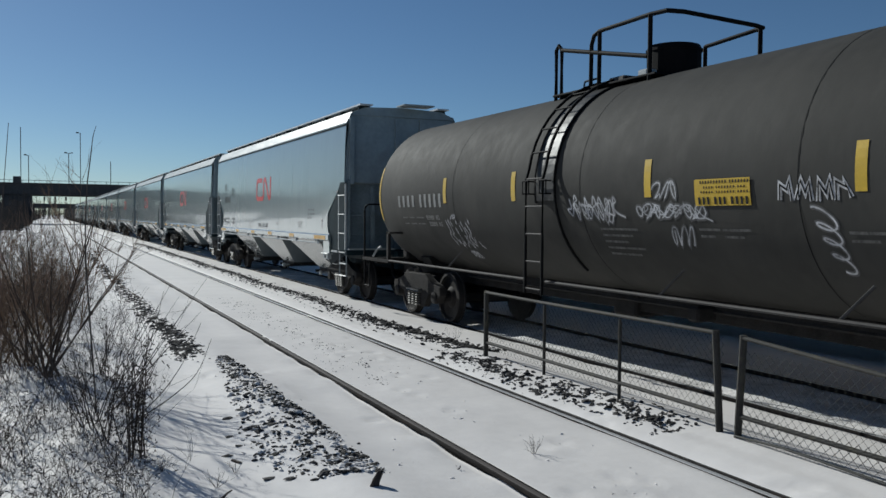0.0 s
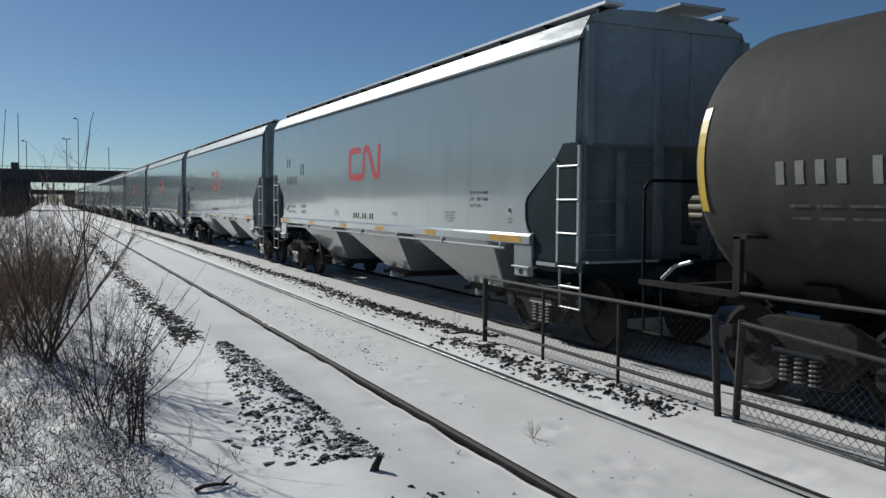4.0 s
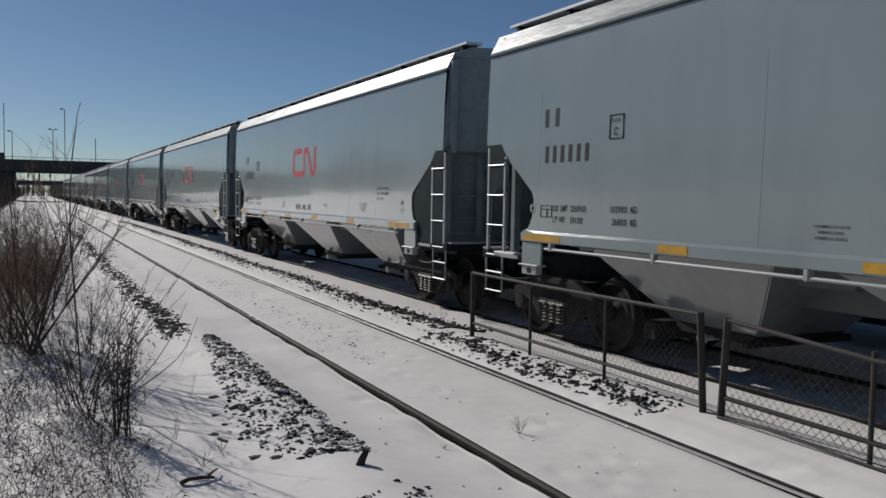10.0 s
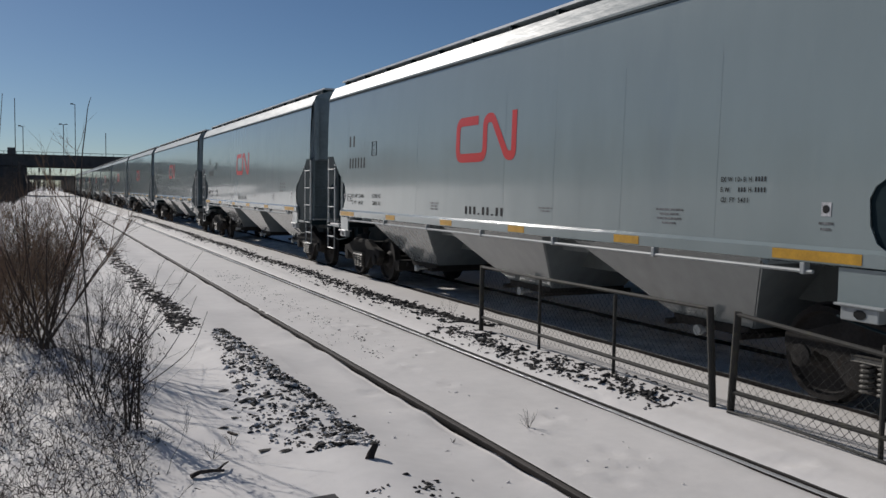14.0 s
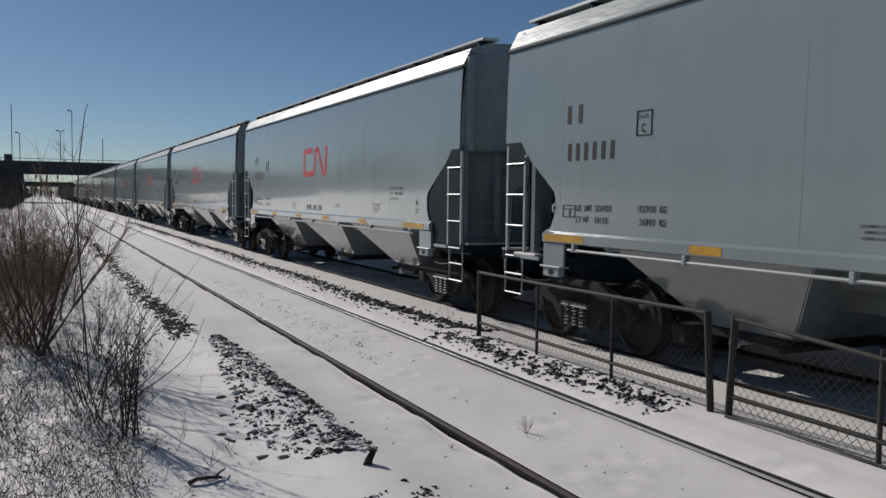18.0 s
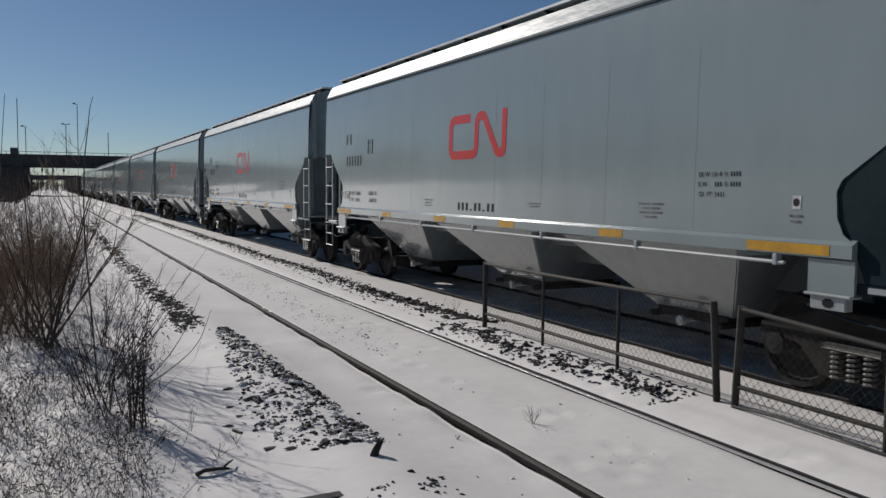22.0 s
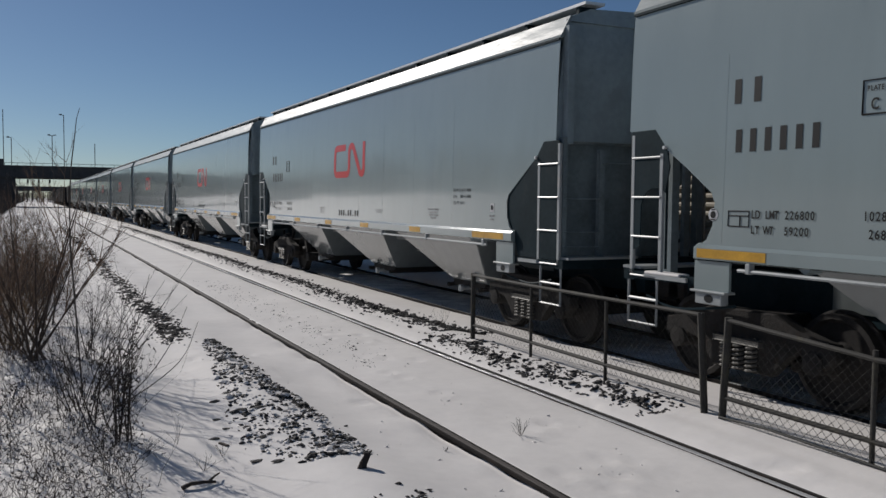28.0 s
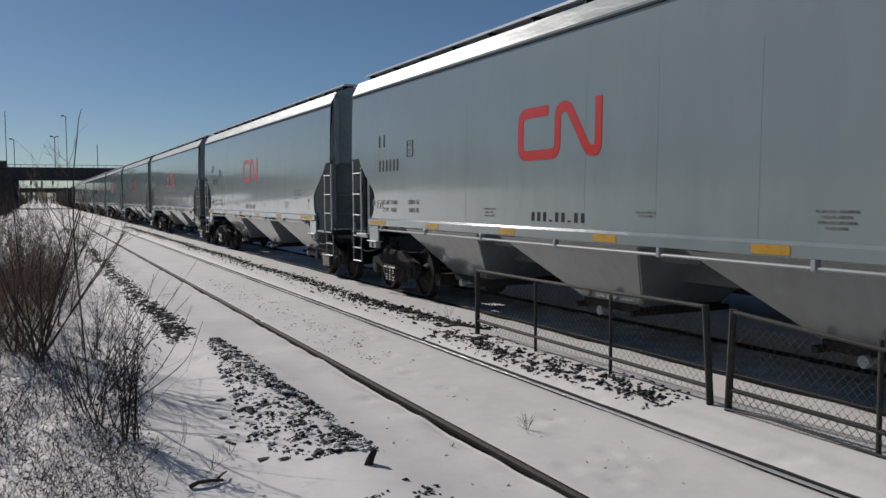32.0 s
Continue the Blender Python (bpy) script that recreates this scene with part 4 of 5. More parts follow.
    part("dome_lid", lathe(bmesh.new(), [(4.11, 0.365), (4.14, 0.365)], (0, 9.03, 0), 24, "z"), BLACK, dome)
    part("hatch_fitting", boxes((-0.45, 0.1, 9.5, 9.85, 3.77, 3.86), bevel=0.02), STEEL, plat)
    part("valve_box", boxes((-0.5, -0.25, 8.95, 9.15, 3.77, 3.86), bevel=0.02), PALE, plat, "small pale valve cover")
    part("grab_loop", tubes(0.014, rounded([(-0.5, 10.35, 3.77), (-0.5, 10.35, 3.88), (-0.5, 10.0, 3.88), (-0.5, 10.0, 3.77)], 0.05)), BLACK, plat)
    # side handrail, struts, end frames
    hr = part("handrail", tubes(0.019, [(-1.48, 0.9, 1.08), (-1.48, 9.75, 1.08)], [(-1.48, 10.28, 1.08), (-1.48, 15.5, 1.08)], sides=8), STEEL, car, "long scuffed handrail")
    for u in (2.4, 5.10, 7.42, 12.79):
        part("strut", tubes(0.017, [(-1.48, u + 0.06, 1.06), (-1.27, u - 0.13, 1.38)]), STEEL, hr)
    for at, f in ((15.5, 1), (0.9, -1)):
        lo, hi = sorted((at - f * 0.6, 17.0 if f > 0 else 0.2))
        ef = part("end_frame", boxes((-0.35, 0.35, lo, hi, 0.80, 1.25), (-1.45, 1.45, at + f * 0.75 - 0.06, at + f * 0.75 + 0.06, 0.98, 1.10), (-1.48, -1.40, min(at, at + f * 1.5), max(at, at + f * 1.5), 1.03, 1.09), (1.40, 1.48, min(at, at + f * 1.5), max(at, at + f * 1.5), 1.03, 1.09)), IRON, car, "black stub sill and end frame")
        part("corner_plate", boxes((-1.50, -1.44, at - 0.04, at + 0.05, 1.05, 1.62), (-1.50, -1.1, at - 0.12, at + 0.05, 1.60, 1.64)), IRON, ef)
        far_v = at + f * 1.47
        part("end_rail", tubes(0.02, rounded([(-1.44, far_v, 1.06), (-1.44, far_v, 2.19), (1.44, far_v, 2.19), (1.44, far_v, 1.06)], 0.14)), BLACK, ef, "black hooped rail across the car end")
        part("sill_step", tubes(0.018, [(-1.44, at + f * 1.15, 0.5), (-1.44, at + f * 1.15, 1.05)], [(-1.44, at + f * 1.45, 0.5), (-1.44, at + f * 1.45, 1.05)], [(-1.44, at + f * 1.15, 0.5), (-1.44, at + f * 1.45, 0.5)]), BLACK, ef)
        part("brake_lever", tubes(0.022, [(-1.3, at + f * 1.32, 1.10), (-1.3, at + f * 1.10, 1.26), (-1.3, at + f * 0.85, 1.32)]), PALE, ef, "pale bent lever on the end platform")
        part("saddle_bolster", prism(bmesh.new(), [(-0.9, 1.16), (-0.8, 0.98), (0.8, 0.98), (0.9, 1.16), (0.7, 1.22), (-0.7, 1.22)], at - f * 0.65, at - f * 0.25, "y"), IRON, ef)
        part("brake_gear", boxes((-0.9, -0.5, at + f * 0.55 - 0.12, at + f * 0.55 + 0.12, 1.08, 1.34), (-0.45, -0.2, at + f * 0.6 - 0.1, at + f * 0.6 + 0.1, 1.2, 1.42), bevel=0.04), IRON, ef)
        truck(car, at - f * 0.45)
        coupler(car, at + f * 1.2, f)
    part("bottom_outlet", boxes((-0.42, 0.3, 9.2, 9.7, 0.62, 0.95), bevel=0.03), IRON, car)
    part("brake_valve", boxes((-0.75, -0.45, 7.65, 7.85, 0.74, 0.92), bevel=0.03), IRON, car)
    part("centre_sill", boxes((-0.35, 0.35, 1.4, 15.0, 0.70, 0.97), bevel=0.01), IRON, car, "dark sill under the tank")
    part("brake_rod", tubes(0.025, [(-0.5, 3.0, 0.86), (-0.5, 14.0, 0.86)]), IRON, car)
    return car


def box_car():
    car = thing("box_car", "dark brown weathered box car far down the train", "railcar", "dark cars of the train")
    L_ = 15.2
    b_ = part("body", boxes((-1.45, 1.45, 0.5, L_ - 0.5, 0.95, 3.95), bevel=0.03), SOOT, car, "dark weathered car body")
    for k in range(13):
        v = 0.7 + k * (L_ - 1.5) / 12
        part("side_rib", boxes((-1.51, -1.44, v, v + 0.09, 0.98, 3.9)), SOOT, b_)
    part("sliding_door", boxes((-1.50, -1.44, 6.3, 8.9, 1.05, 3.75), bevel=0.02), SOOT, b_)
    part("roof", prism(bmesh.new(), [(-1.5, 3.94), (0, 4.15), (1.5, 3.94)], 0.45, L_ - 0.45, "y"), SOOT, car)
    part("underframe", boxes((-1.3, 1.3, 0.8, L_ - 0.8, 0.75, 0.96)), IRON, car)
    for v in (2.3, L_ - 2.3):
        truck(car, v)
    coupler(car, 0.6, -1), coupler(car, L_ - 0.6, 1)
    return car, L_


dark, dark_len = box_car()
after = first_u + PITCH * 12
CARS.append((dark, after))
for k in range(1, 9):
    CARS.append((copy_thing(dark, pose(TRAIN_X, after + dark_len * k, 0)), after + dark_len * k))
CARS.append((tank_car(), -0.07))
for car, u in CARS:
    car.location = (TRAIN_X, u, 0)


# ---- fence between the tracks ----
def chain_link(y0, y1, z0, z1, x):
    """Diamond mesh of thin wires between two posts."""
    bm = bmesh.new()
    step = 0.08
    h = z1 - z0
    n = int((y1 - y0 + h) / step)
    for k in range(n + 1):
        for s_ in (-1, 1):
            a_ = y0 - h + k * step
            p, q = (a_, 0.0), (a_ + h, h)
            # clip to the panel
            lo, hi = max(p[0], y0), min(q[0], y1)
            if hi - lo < 0.01:
                continue
            pz, qz = lo - a_, hi - a_
            if s_ < 0:
                lo, hi = y0 + y1 - lo, y0 + y1 - hi
            tube(bm, [(x + 0.003 * s_, lo, z0 + pz), (x + 0.003 * s_, hi, z0 + qz)], 0.0015, 3, caps=False)
    return bm


def fence(posts, label, tilt, drop):
    y1, y0 = posts[0], posts[-1]
    last = len(posts) - 1

    def lean_(i):
        return tilt if i == (last if tilt > 0 else 0) else 0.0

    f = thing("fence_section", label, "fence", "low fence between the tracks", (0, 0, 0))
    for i, y in enumerate(posts):
        end = i in (0, len(posts) - 1)
        r = 0.032 if end else 0.019
        part("post", tubes(r, [(FENCE_X, y, 0.0), (FENCE_X, y + lean_(i) * 0.5, 0.50), (FENCE_X, y + lean_(i), 0.96 if end else 0.91)], sides=10), FENCE, f)
    part("top_rail", tubes(0.019, [(FENCE_X - 0.01, y1 + lean_(0), 0.94), (FENCE_X - 0.01, y1 * 0.65 + y0 * 0.35, 0.935 - drop), (FENCE_X - 0.01, y0 + lean_(last), 0.945 - drop)], sides=8), FENCE, f, "weathered top rail")
    part("bottom_rail", tubes(0.021, [(FENCE_X, y1, 0.275), (FENCE_X, y0, 0.25)], sides=8), FENCE, f, "weathered bottom rail")
    part("wire_mesh", chain_link(y0, y1, 0.17, 0.92 - drop, FENCE_X + 0.02), WIRE, f, "galvanised diamond wire mesh")
    if drop:
        part("sagging_mesh", chain_link(y0, y1, 0.10, 0.33, FENCE_X - 0.03), WIRE, f, "crumpled lower edge of the wire mesh")
        part("mesh_edge", tubes(0.011, *[[(FENCE_X - 0.03, y0 + (y1 - y0) * k / 8, 0.12 + 0.015 * math.sin(k * 2.1)) for k in range(9)]]), WIRE, f)
    return f


fence([9.87, 8.42, 6.98, 5.55], "low weathered pipe fence filled with diamond wire mesh", 0.08, 0.0)
fence([5.35, 3.92, 2.52, 1.2], "low weathered pipe fence filled with diamond wire mesh, beyond a gap", -0.05, 0.09)


# ---- loose stones ----
def stone_mesh(rnd, mat):
    me = bpy.data.meshes.new("stone")
    bm = bmesh.new()
    bmesh.ops.create_icosphere(bm, subdivisions=1, radius=1.0)
    squash = rnd.uniform(0.4, 0.75)
    for v in bm.verts:
        v.co = Vector((v.co.x * rnd.uniform(0.45, 1.25), v.co.y * rnd.uniform(0.45, 1.25), v.co.z * squash * rnd.uniform(0.5, 1.2)))
    bm.to_mesh(me)
    bm.free()
    me.materials.append(mat)
    return me


def stone_field(name, label, count, place, near, seed, lo=0.012, hi=0.034, clump=-0.1, mat=STONE, kind="gravel", piece="stone"):
    rnd = random.Random(seed)
    meshes = [stone_mesh(rnd, mat) for _ in range(8)]
    data = [([tuple(v.co) for v in m.vertices], [tuple(p.vertices) for p in m.polygons]) for m in meshes]
    root = thing(name, label, kind)
    vs, fs = [], []
    made = 0
    for _ in range(count):
        x, y, k = place(rnd)
        if noise.noise(Vector((x * 8.0, y * 6.0, seed * 3.3))) < clump + rnd.uniform(-0.5, 0.6):
            continue
        r = (lo + (hi - lo) * rnd.random() ** 1.6) * k * (1.7 if rnd.random() < 0.06 else 1.0)
        z = ground_z(x, y) + r * 0.18
        rz, tx = rnd.uniform(0, 360), rnd.uniform(-25, 25)
        m = pose(x, y, z, tx, rnd.uniform(-25, 25), rz) @ Matrix.Diagonal((r * rnd.uniform(0.9, 2.2), r, r * rnd.uniform(0.8, 1.2), 1))
        i = rnd.randrange(8)
        if made < near and r > 0.017:
            o = part(piece, meshes[i], mat, root)
            o.matrix_local = m
            made += 1
        else:
            b_ = len(vs)
            vs += [tuple(m @ Vector(v)) for v in data[i][0]]
            fs += [tuple(b_ + q for q in f) for f in data[i][1]]
    me = bpy.data.meshes.new("gravel")
    me.from_pydata(vs, [], fs)
    me.materials.append(mat)
    o = part(kind, me, mat, root)
    o["kind"] = "stuff"


K = 0.975


def berm_left(rnd):
    """A wedge of ballast, broad at its near end."""
    f = rnd.random() ** 1.45
    y = 6.15 + 6.1 * f
    right, width = 2.27 - 0.11 * f, (0.80 * (1 - f) ** 0.9 + 0.08) * min(1.0, 0.38 + 4.5 * f + 0.25 * rnd.random())
    return *on_plan((right - width * rnd.random() ** 1.8 + rnd.gauss(0, 0.045)) * K, y * K), 1.0


def strip_left(rnd):
    y = 13.0 + 50 * rnd.random() ** 2.2 - abs(rnd.gauss(0, 0.5))
    return 1.76 + rnd.gauss(0, 0.095) + 0.05 * math.sin(y), y * K, 1.2


def berm_fence(rnd):
    y = 6.1 + 4.9 * rnd.random()
    return *on_plan((5.17 + 0.03 * (8 - y) + rnd.gauss(0, 0.12) + 0.05 * math.sin(y * 2)) * K, y * K), 1.0


def strip_fence(rnd):
    y = 11 + 50 * rnd.random() ** 2
    return 5.46 + rnd.gauss(0, 0.18) + 0.08 * math.sin(y * 0.7), y * K, 1.1


def grit_track(rnd):
    y = 9.5 + 12 * rnd.random()
    return *on_plan((3.70 + rnd.gauss(0, 0.22)) * K, y * K), 0.6


def foreground(rnd):
    if rnd.random() < 0.4:
        return *on_plan(1.78 + rnd.gauss(0, 0.07), 4.98 + rnd.gauss(0, 0.05)), 0.8
    return *on_plan(2.15 + rnd.gauss(0, 0.11), 4.96 + rnd.gauss(0, 0.13)), 1.0


stone_field("gravel_berm", "ridge of dark ballast stones breaking through snow", 5400, berm_left, 290, 1, 0.006, 0.022, 0.11)
stone_field("gravel_strip", "long strip of dark ballast along the snowy verge", 10000, strip_left, 30, 2, 0.008, 0.022, 0.02)
stone_field("gravel_bank", "dark ballast stones showing through snow below the fence", 4200, berm_fence, 260, 3, 0.006, 0.026, 0.14)
stone_field("gravel_line", "dark ballast stones in a line between the tracks", 18000, strip_fence, 30, 4, 0.008, 0.027, 0.10)
stone_field("scattered_grit", "scatter of small dark rubble between the rails", 2600, grit_track, 10, 5, 0.005, 0.019, 0.30)
stone_field("loose_stones", "few dark stones lying on snow", 70, foreground, 20, 6, 0.008, 0.024)


def berm_crumbs(rnd):
    x, y, k = berm_left(rnd)
    return x - 0.02, y, 1.0


stone_field("snow_caps", "small lumps of snow lying among ballast stones", 1000, berm_crumbs, 40, 8, 0.010, 0.026, 0.0, SNOW, "snow", "snow_lump")


def crumbs(rnd):
    if rnd.random() < 0.3:
        return 2.55 + rnd.gauss(0, 0.25), 4.6 + 5 * rnd.random(), 1.0
    return 3.85 + rnd.gauss(0, 0.22), 4.3 + 6 * rnd.random(), 1.0


stone_field("snow_crumbs", "small broken crumbs of crusted snow", 160, crumbs, 60, 9, 0.005, 0.016, 0.1, SNOW, "snow", "crumb")


# ---- shrubs ----
class Twigs:
    """Collects tapering three-sided twigs for one mesh."""

    def __init__(self, seed):
        self.v, self.f, self.rnd = [], [], random.Random(seed)

    def limb(self, p, d, length, r, bend=0.25, up=0.0, n=5):
        """One crooked twig; returns its points and directions."""
        rnd = self.rnd
        pts = [(Vector(p), Vector(d).normalized())]
        for k in range(n):
            q, w = pts[-1]
            w = (w + Vector((rnd.gauss(0, bend), rnd.gauss(0, bend), rnd.gauss(0, bend) + up)) * (1.6 / n)).normalized()
            pts.append((q + w * length / n, w))
        base = len(self.v)
        for i, (q, w) in enumerate(pts):
            u = w.cross(Vector((0.3, 0.7, 0.2))).normalized()
            t = w.cross(u)
            rr = r * (1 - 0.75 * i / n)
            for a_ in (0, 2.094, 4.189):
                self.v.append(tuple(q + (u * math.cos(a_) + t * math.sin(a_)) * rr))
        for i in range(n):
            for k in range(3):
                self.f.append((base + i * 3 + k, base + i * 3 + (k + 1) % 3, base + i * 3 + 3 + (k + 1) % 3, base + i * 3 + 3 + k))
        return pts

    def tree(self, p, d, length, r, depth, kids, bend=0.25, up=0.06, spread=0.6, shrink=0.55):
        pts = self.limb(p, d, length, r, bend, up)
        if depth:
            for _ in range(kids):
                q, w = pts[self.rnd.randrange(1, len(pts))]
                s_ = Vector((self.rnd.gauss(0, spread), self.rnd.gauss(0, spread), self.rnd.gauss(0.1, spread)))
                self.tree(q, w + s_, length * shrink * self.rnd.uniform(0.6, 1.2), r * 0.55, depth - 1, kids, bend, up, spread, shrink)

    def mesh(self, name, mat):
        me = bpy.data.meshes.new(name)
        me.from_pydata(self.v, [], self.f)
        me.materials.append(mat)
        return me


def shrub(x, y, h, stems, label, seed, spread=0.35, mat=BARK, fine=RUSSET, kids=4, thick=0.014, tufts=6, low=0.25, deep=2, fan=0.0, high=1.0, seeds=0):
    """Bare stems, each a part, in a haze of fine twigs."""
    x, y = on_plan(x, y)
    z = ground_z(x, y) - 0.03
    s_ = thing("shrub", label, "shrub", "", (x, y, z))
    b_ = Twigs(seed + 50)
    for k in range(stems):
        a_ = Twigs(seed * 100 + k)
        d = Vector((a_.rnd.gauss(0, spread), a_.rnd.gauss(0, spread), 1))
        if fan:
            d = Vector((fan * (2 * (k + 0.5 + a_.rnd.uniform(-0.4, 0.4)) / stems - 1), a_.rnd.gauss(0, 0.25), 1))
        ln = h * a_.rnd.uniform(0.6, 1.0)
        pts = a_.limb((a_.rnd.gauss(0, 0.05), a_.rnd.gauss(0, 0.05), 0), d, ln, thick * a_.rnd.uniform(0.6, 1.2), 0.12, 0.02, 8)
        for _ in range(tufts):
            q, w = pts[b_.rnd.randrange(max(1, int(low * 8)), max(3, round(len(pts) * high)))]
            t = Vector((b_.rnd.gauss(0, 0.45), b_.rnd.gauss(0, 0.45), b_.rnd.gauss(0.25, 0.3)))
            b_.tree(q, w + t, ln * 0.40 * b_.rnd.uniform(0.5, 1.2), thick * 0.36, deep, kids, 0.2, 0.10)
        part("stem", a_.mesh("stem", mat), mat, s_, "bare brown stem")
        for _ in range(seeds):
            q, w = pts[b_.rnd.randrange(2, len(pts))]
            q = q + Vector((b_.rnd.gauss(0, 0.05), b_.rnd.gauss(0, 0.05), b_.rnd.gauss(0, 0.06)))
            b_.limb(q, (b_.rnd.gauss(0, 1), b_.rnd.gauss(0, 1), b_.rnd.gauss(0.4, 1)), 0.03 * b_.rnd.uniform(0.6, 1.6), 0.007, 0.3, 0, 3)
    o = part("twig_tangle", b_.mesh("twig_tangle", fine), fine, s_, "haze of thin dry twigs")
    o["kind"] = "stuff"
    return s_


shrub(-0.09, 10.85, 2.1, 11, "tall leafless shrub with many brown stems in snow", 11, kids=4, thick=0.019, tufts=4, low=0.45, fan=0.8, high=0.75)
shrub(-0.35, 11.9, 1.8, 9, "leafless brown shrub growing from snow", 16, kids=4, thick=0.014, tufts=5, low=0.35, fan=0.55, high=0.8)
shrub(-0.75, 12.6, 1.7, 9, "leafless brown shrub growing from snow", 12, kids=4, thick=0.014, tufts=5, low=0.35, fan=0.55, high=0.8)
shrub(0.02, 14.5, 1.55, 12, "greyish leafless shrub growing from snow", 21, kids=4, thick=0.012, tufts=6, low=0.25, fan=0.5, mat=TWIG, fine=TWIG)
shrub(-1.0, 14.8, 1.5, 10, "leafless brown shrub growing from snow", 22, kids=4, thick=0.012, tufts=6, low=0.25, fan=0.6)
shrub(0.44, 11.0, 1.1, 9, "dry grey weed clump standing in snow", 19, 0.32, TWIG, TWIG, 4, 0.006, 6, 0.3, 2, seeds=10)
shrub(0.58, 7.25, 1.10, 9, "dark dry weed clump with seed heads in snow", 14, 0.07, UMBER, UMBER, 3, 0.008, 6, 0.05, 1, seeds=26)
shrub(0.42, 7.7, 1.05, 6, "dry grey weed clump standing in snow", 15, 0.45, UMBER, UMBER, 3, 0.007, 6, 0.3, 2, seeds=14)
shrub(0.22, 8.3, 0.95, 7, "dry grey weed clump standing in snow", 17, 0.35, UMBER, TWIG, 4, 0.006, 6, 0.15, 2, seeds=10)
shrub(0.66, 8.9, 0.6, 9, "dry grey weed clump standing in snow", 18, 0.5, TWIG, UMBER, 4, 0.005, 6, 0.1, 1, seeds=15)


def wand(pts, r, label, seed):
    bm = tube(bmesh.new(), rounded([(*on_plan(x, y), z) for x, y, z in pts], 0.3, 4), r, 5, r * 0.35)
    single("sapling_wand", bm, TWIG, label, "twig", "tall thin wands")


wand([(0.34, 9.0, -0.05), (0.24, 9.0, 1.6), (0.262, 9.0, 2.2), (0.30, 9.0, 2.48), (0.32, 9.0, 2.67), (0.35, 9.0, 2.77)], 0.008, "tall thin bare wand leaning in the wind", 1)
wand([(-0.55, 9.0, -0.05), (-0.50, 9.0, 1.6), (-0.41, 9.0, 2.76)], 0.008, "tall thin bare wand rising from the brush", 3)
wand([(0.55, 7.9, 0.1), (0.85, 7.95, 0.35), (1.05, 8.0, 0.62), (1.19, 8.0, 0.95)], 0.006, "thin arching bare twig", 4)
wand([(0.55, 7.9, 0.1), (0.9, 7.9, 0.30), (1.15, 7.9, 0.50), (1.27, 7.9, 0.82)], 0.006, "thin arching bare twig", 5)
for k in range(9):
    q, h = 0.13 * k, (0.75, 1.05, 0.9, 1.25, 1.1)[k % 5]
    wand([(0.30 + q * 0.3, 8.4 + q, 0.0), (0.42 + q * 0.55, 8.4 + q, h * 0.45), (0.62 + q * 0.62, 8.5 + q, h * 0.75), (0.76 + q * 0.7, 8.5 + q, h)], 0.005, "thin arching bare twig", 7 + k)
wand([(0.5, 8.6, 0.1), (0.72, 8.6, 0.5), (0.85, 8.6, 0.85), (0.93, 8.6, 1.2)], 0.006, "thin arching bare twig", 6)


def scrub(name, label, count, place, h, seed, mat, kids=3, bend=0.35, thick=0.0032, seeds=0):
    t = Twigs(seed)
    for _ in range(count):
        x, y = on_plan(*place(t.rnd))
        hh = h * t.rnd.uniform(0.4, 1.1)
        t.tree((x, y, ground_z(x, y) - 0.02), (t.rnd.gauss(0, 0.45), t.rnd.gauss(0, 0.45), 1), hh, thick, 1 if hh < 0.3 else 2, kids, bend, 0.0)
        for _ in range(seeds):
            q = (x + t.rnd.gauss(0, 0.05), y + t.rnd.gauss(0, 0.05), ground_z(x, y) + hh * t.rnd.uniform(0.35, 1.1))
            t.limb(q, (t.rnd.gauss(0, 1), t.rnd.gauss(0, 1), t.rnd.gauss(0.3, 1)), 0.028 * t.rnd.uniform(0.6, 1.5), 0.0045, 0.3, 0, 2)
    single(name, t.mesh(name, mat), mat, label, "brush", "", "stuff")


spots = random.Random(90)
TUFTS = [(spots.uniform(-1.3, 0.62 - 0.1 * abs(q - 7.5)), q, spots.uniform(0.05, 0.22)) for q in (4.6 + 6.4 * k / 150 for k in range(150))]


def near_left(rnd):
    """Tufts with bare snow between them."""
    x, y, w = rnd.choice(TUFTS)
    return x + rnd.gauss(0, w), y + rnd.gauss(0, w)


def verge_left(rnd):
    y = 12 + 60 * rnd.random() ** 2
    return rnd.uniform(-6.0, 0.9) , y


def grass_tuft(rnd):
    y = rnd.uniform(10.5, 24)
    return rnd.uniform(-1.6, -0.1) + 0.035 * (y - 10), y


def corner_left(rnd):
    y = rnd.uniform(4.6, 7.6)
    return -0.9 + 1.35 * rnd.random() ** 0.7 + 0.08 * (y - 4.6), y


scrub("dry_scrub", "low tangled dry brush half buried in snow", 560, near_left, 0.31, 31, UMBER, 4, 0.45, 0.0030, 4)
def stalks_left(rnd):
    return rnd.uniform(-0.7, 0.55), rnd.uniform(6.8, 11.5)


scrub("tall_stalks", "tall thin dry stalks standing among the brush", 40, stalks_left, 0.85, 36, UMBER, 2, 0.2, 0.003)
scrub("dark_scrub", "dark matted dry weeds sticking out of snow", 160, corner_left, 0.30, 34, UMBER, 4, 0.5, 0.0024, 6)
scrub("dry_verge_brush", "sparse dry brush along the snowy verge", 700, verge_left, 0.75, 32, TWIG, 3)
def thicket_left(rnd):
    y = 17 + 75 * rnd.random() ** 1.4
    return 0.35 - (0.9 + 0.045 * y) * rnd.random() ** 0.8, y


scrub("verge_thicket", "dark leafless thicket along the snowy verge", 420, thicket_left, 1.05, 38, UMBER, 4, 0.4, 0.006)
scrub("dry_grass", "tawny dry grass at the foot of the shrubs", 1500, grass_tuft, 0.8, 33, STRAW, 2)


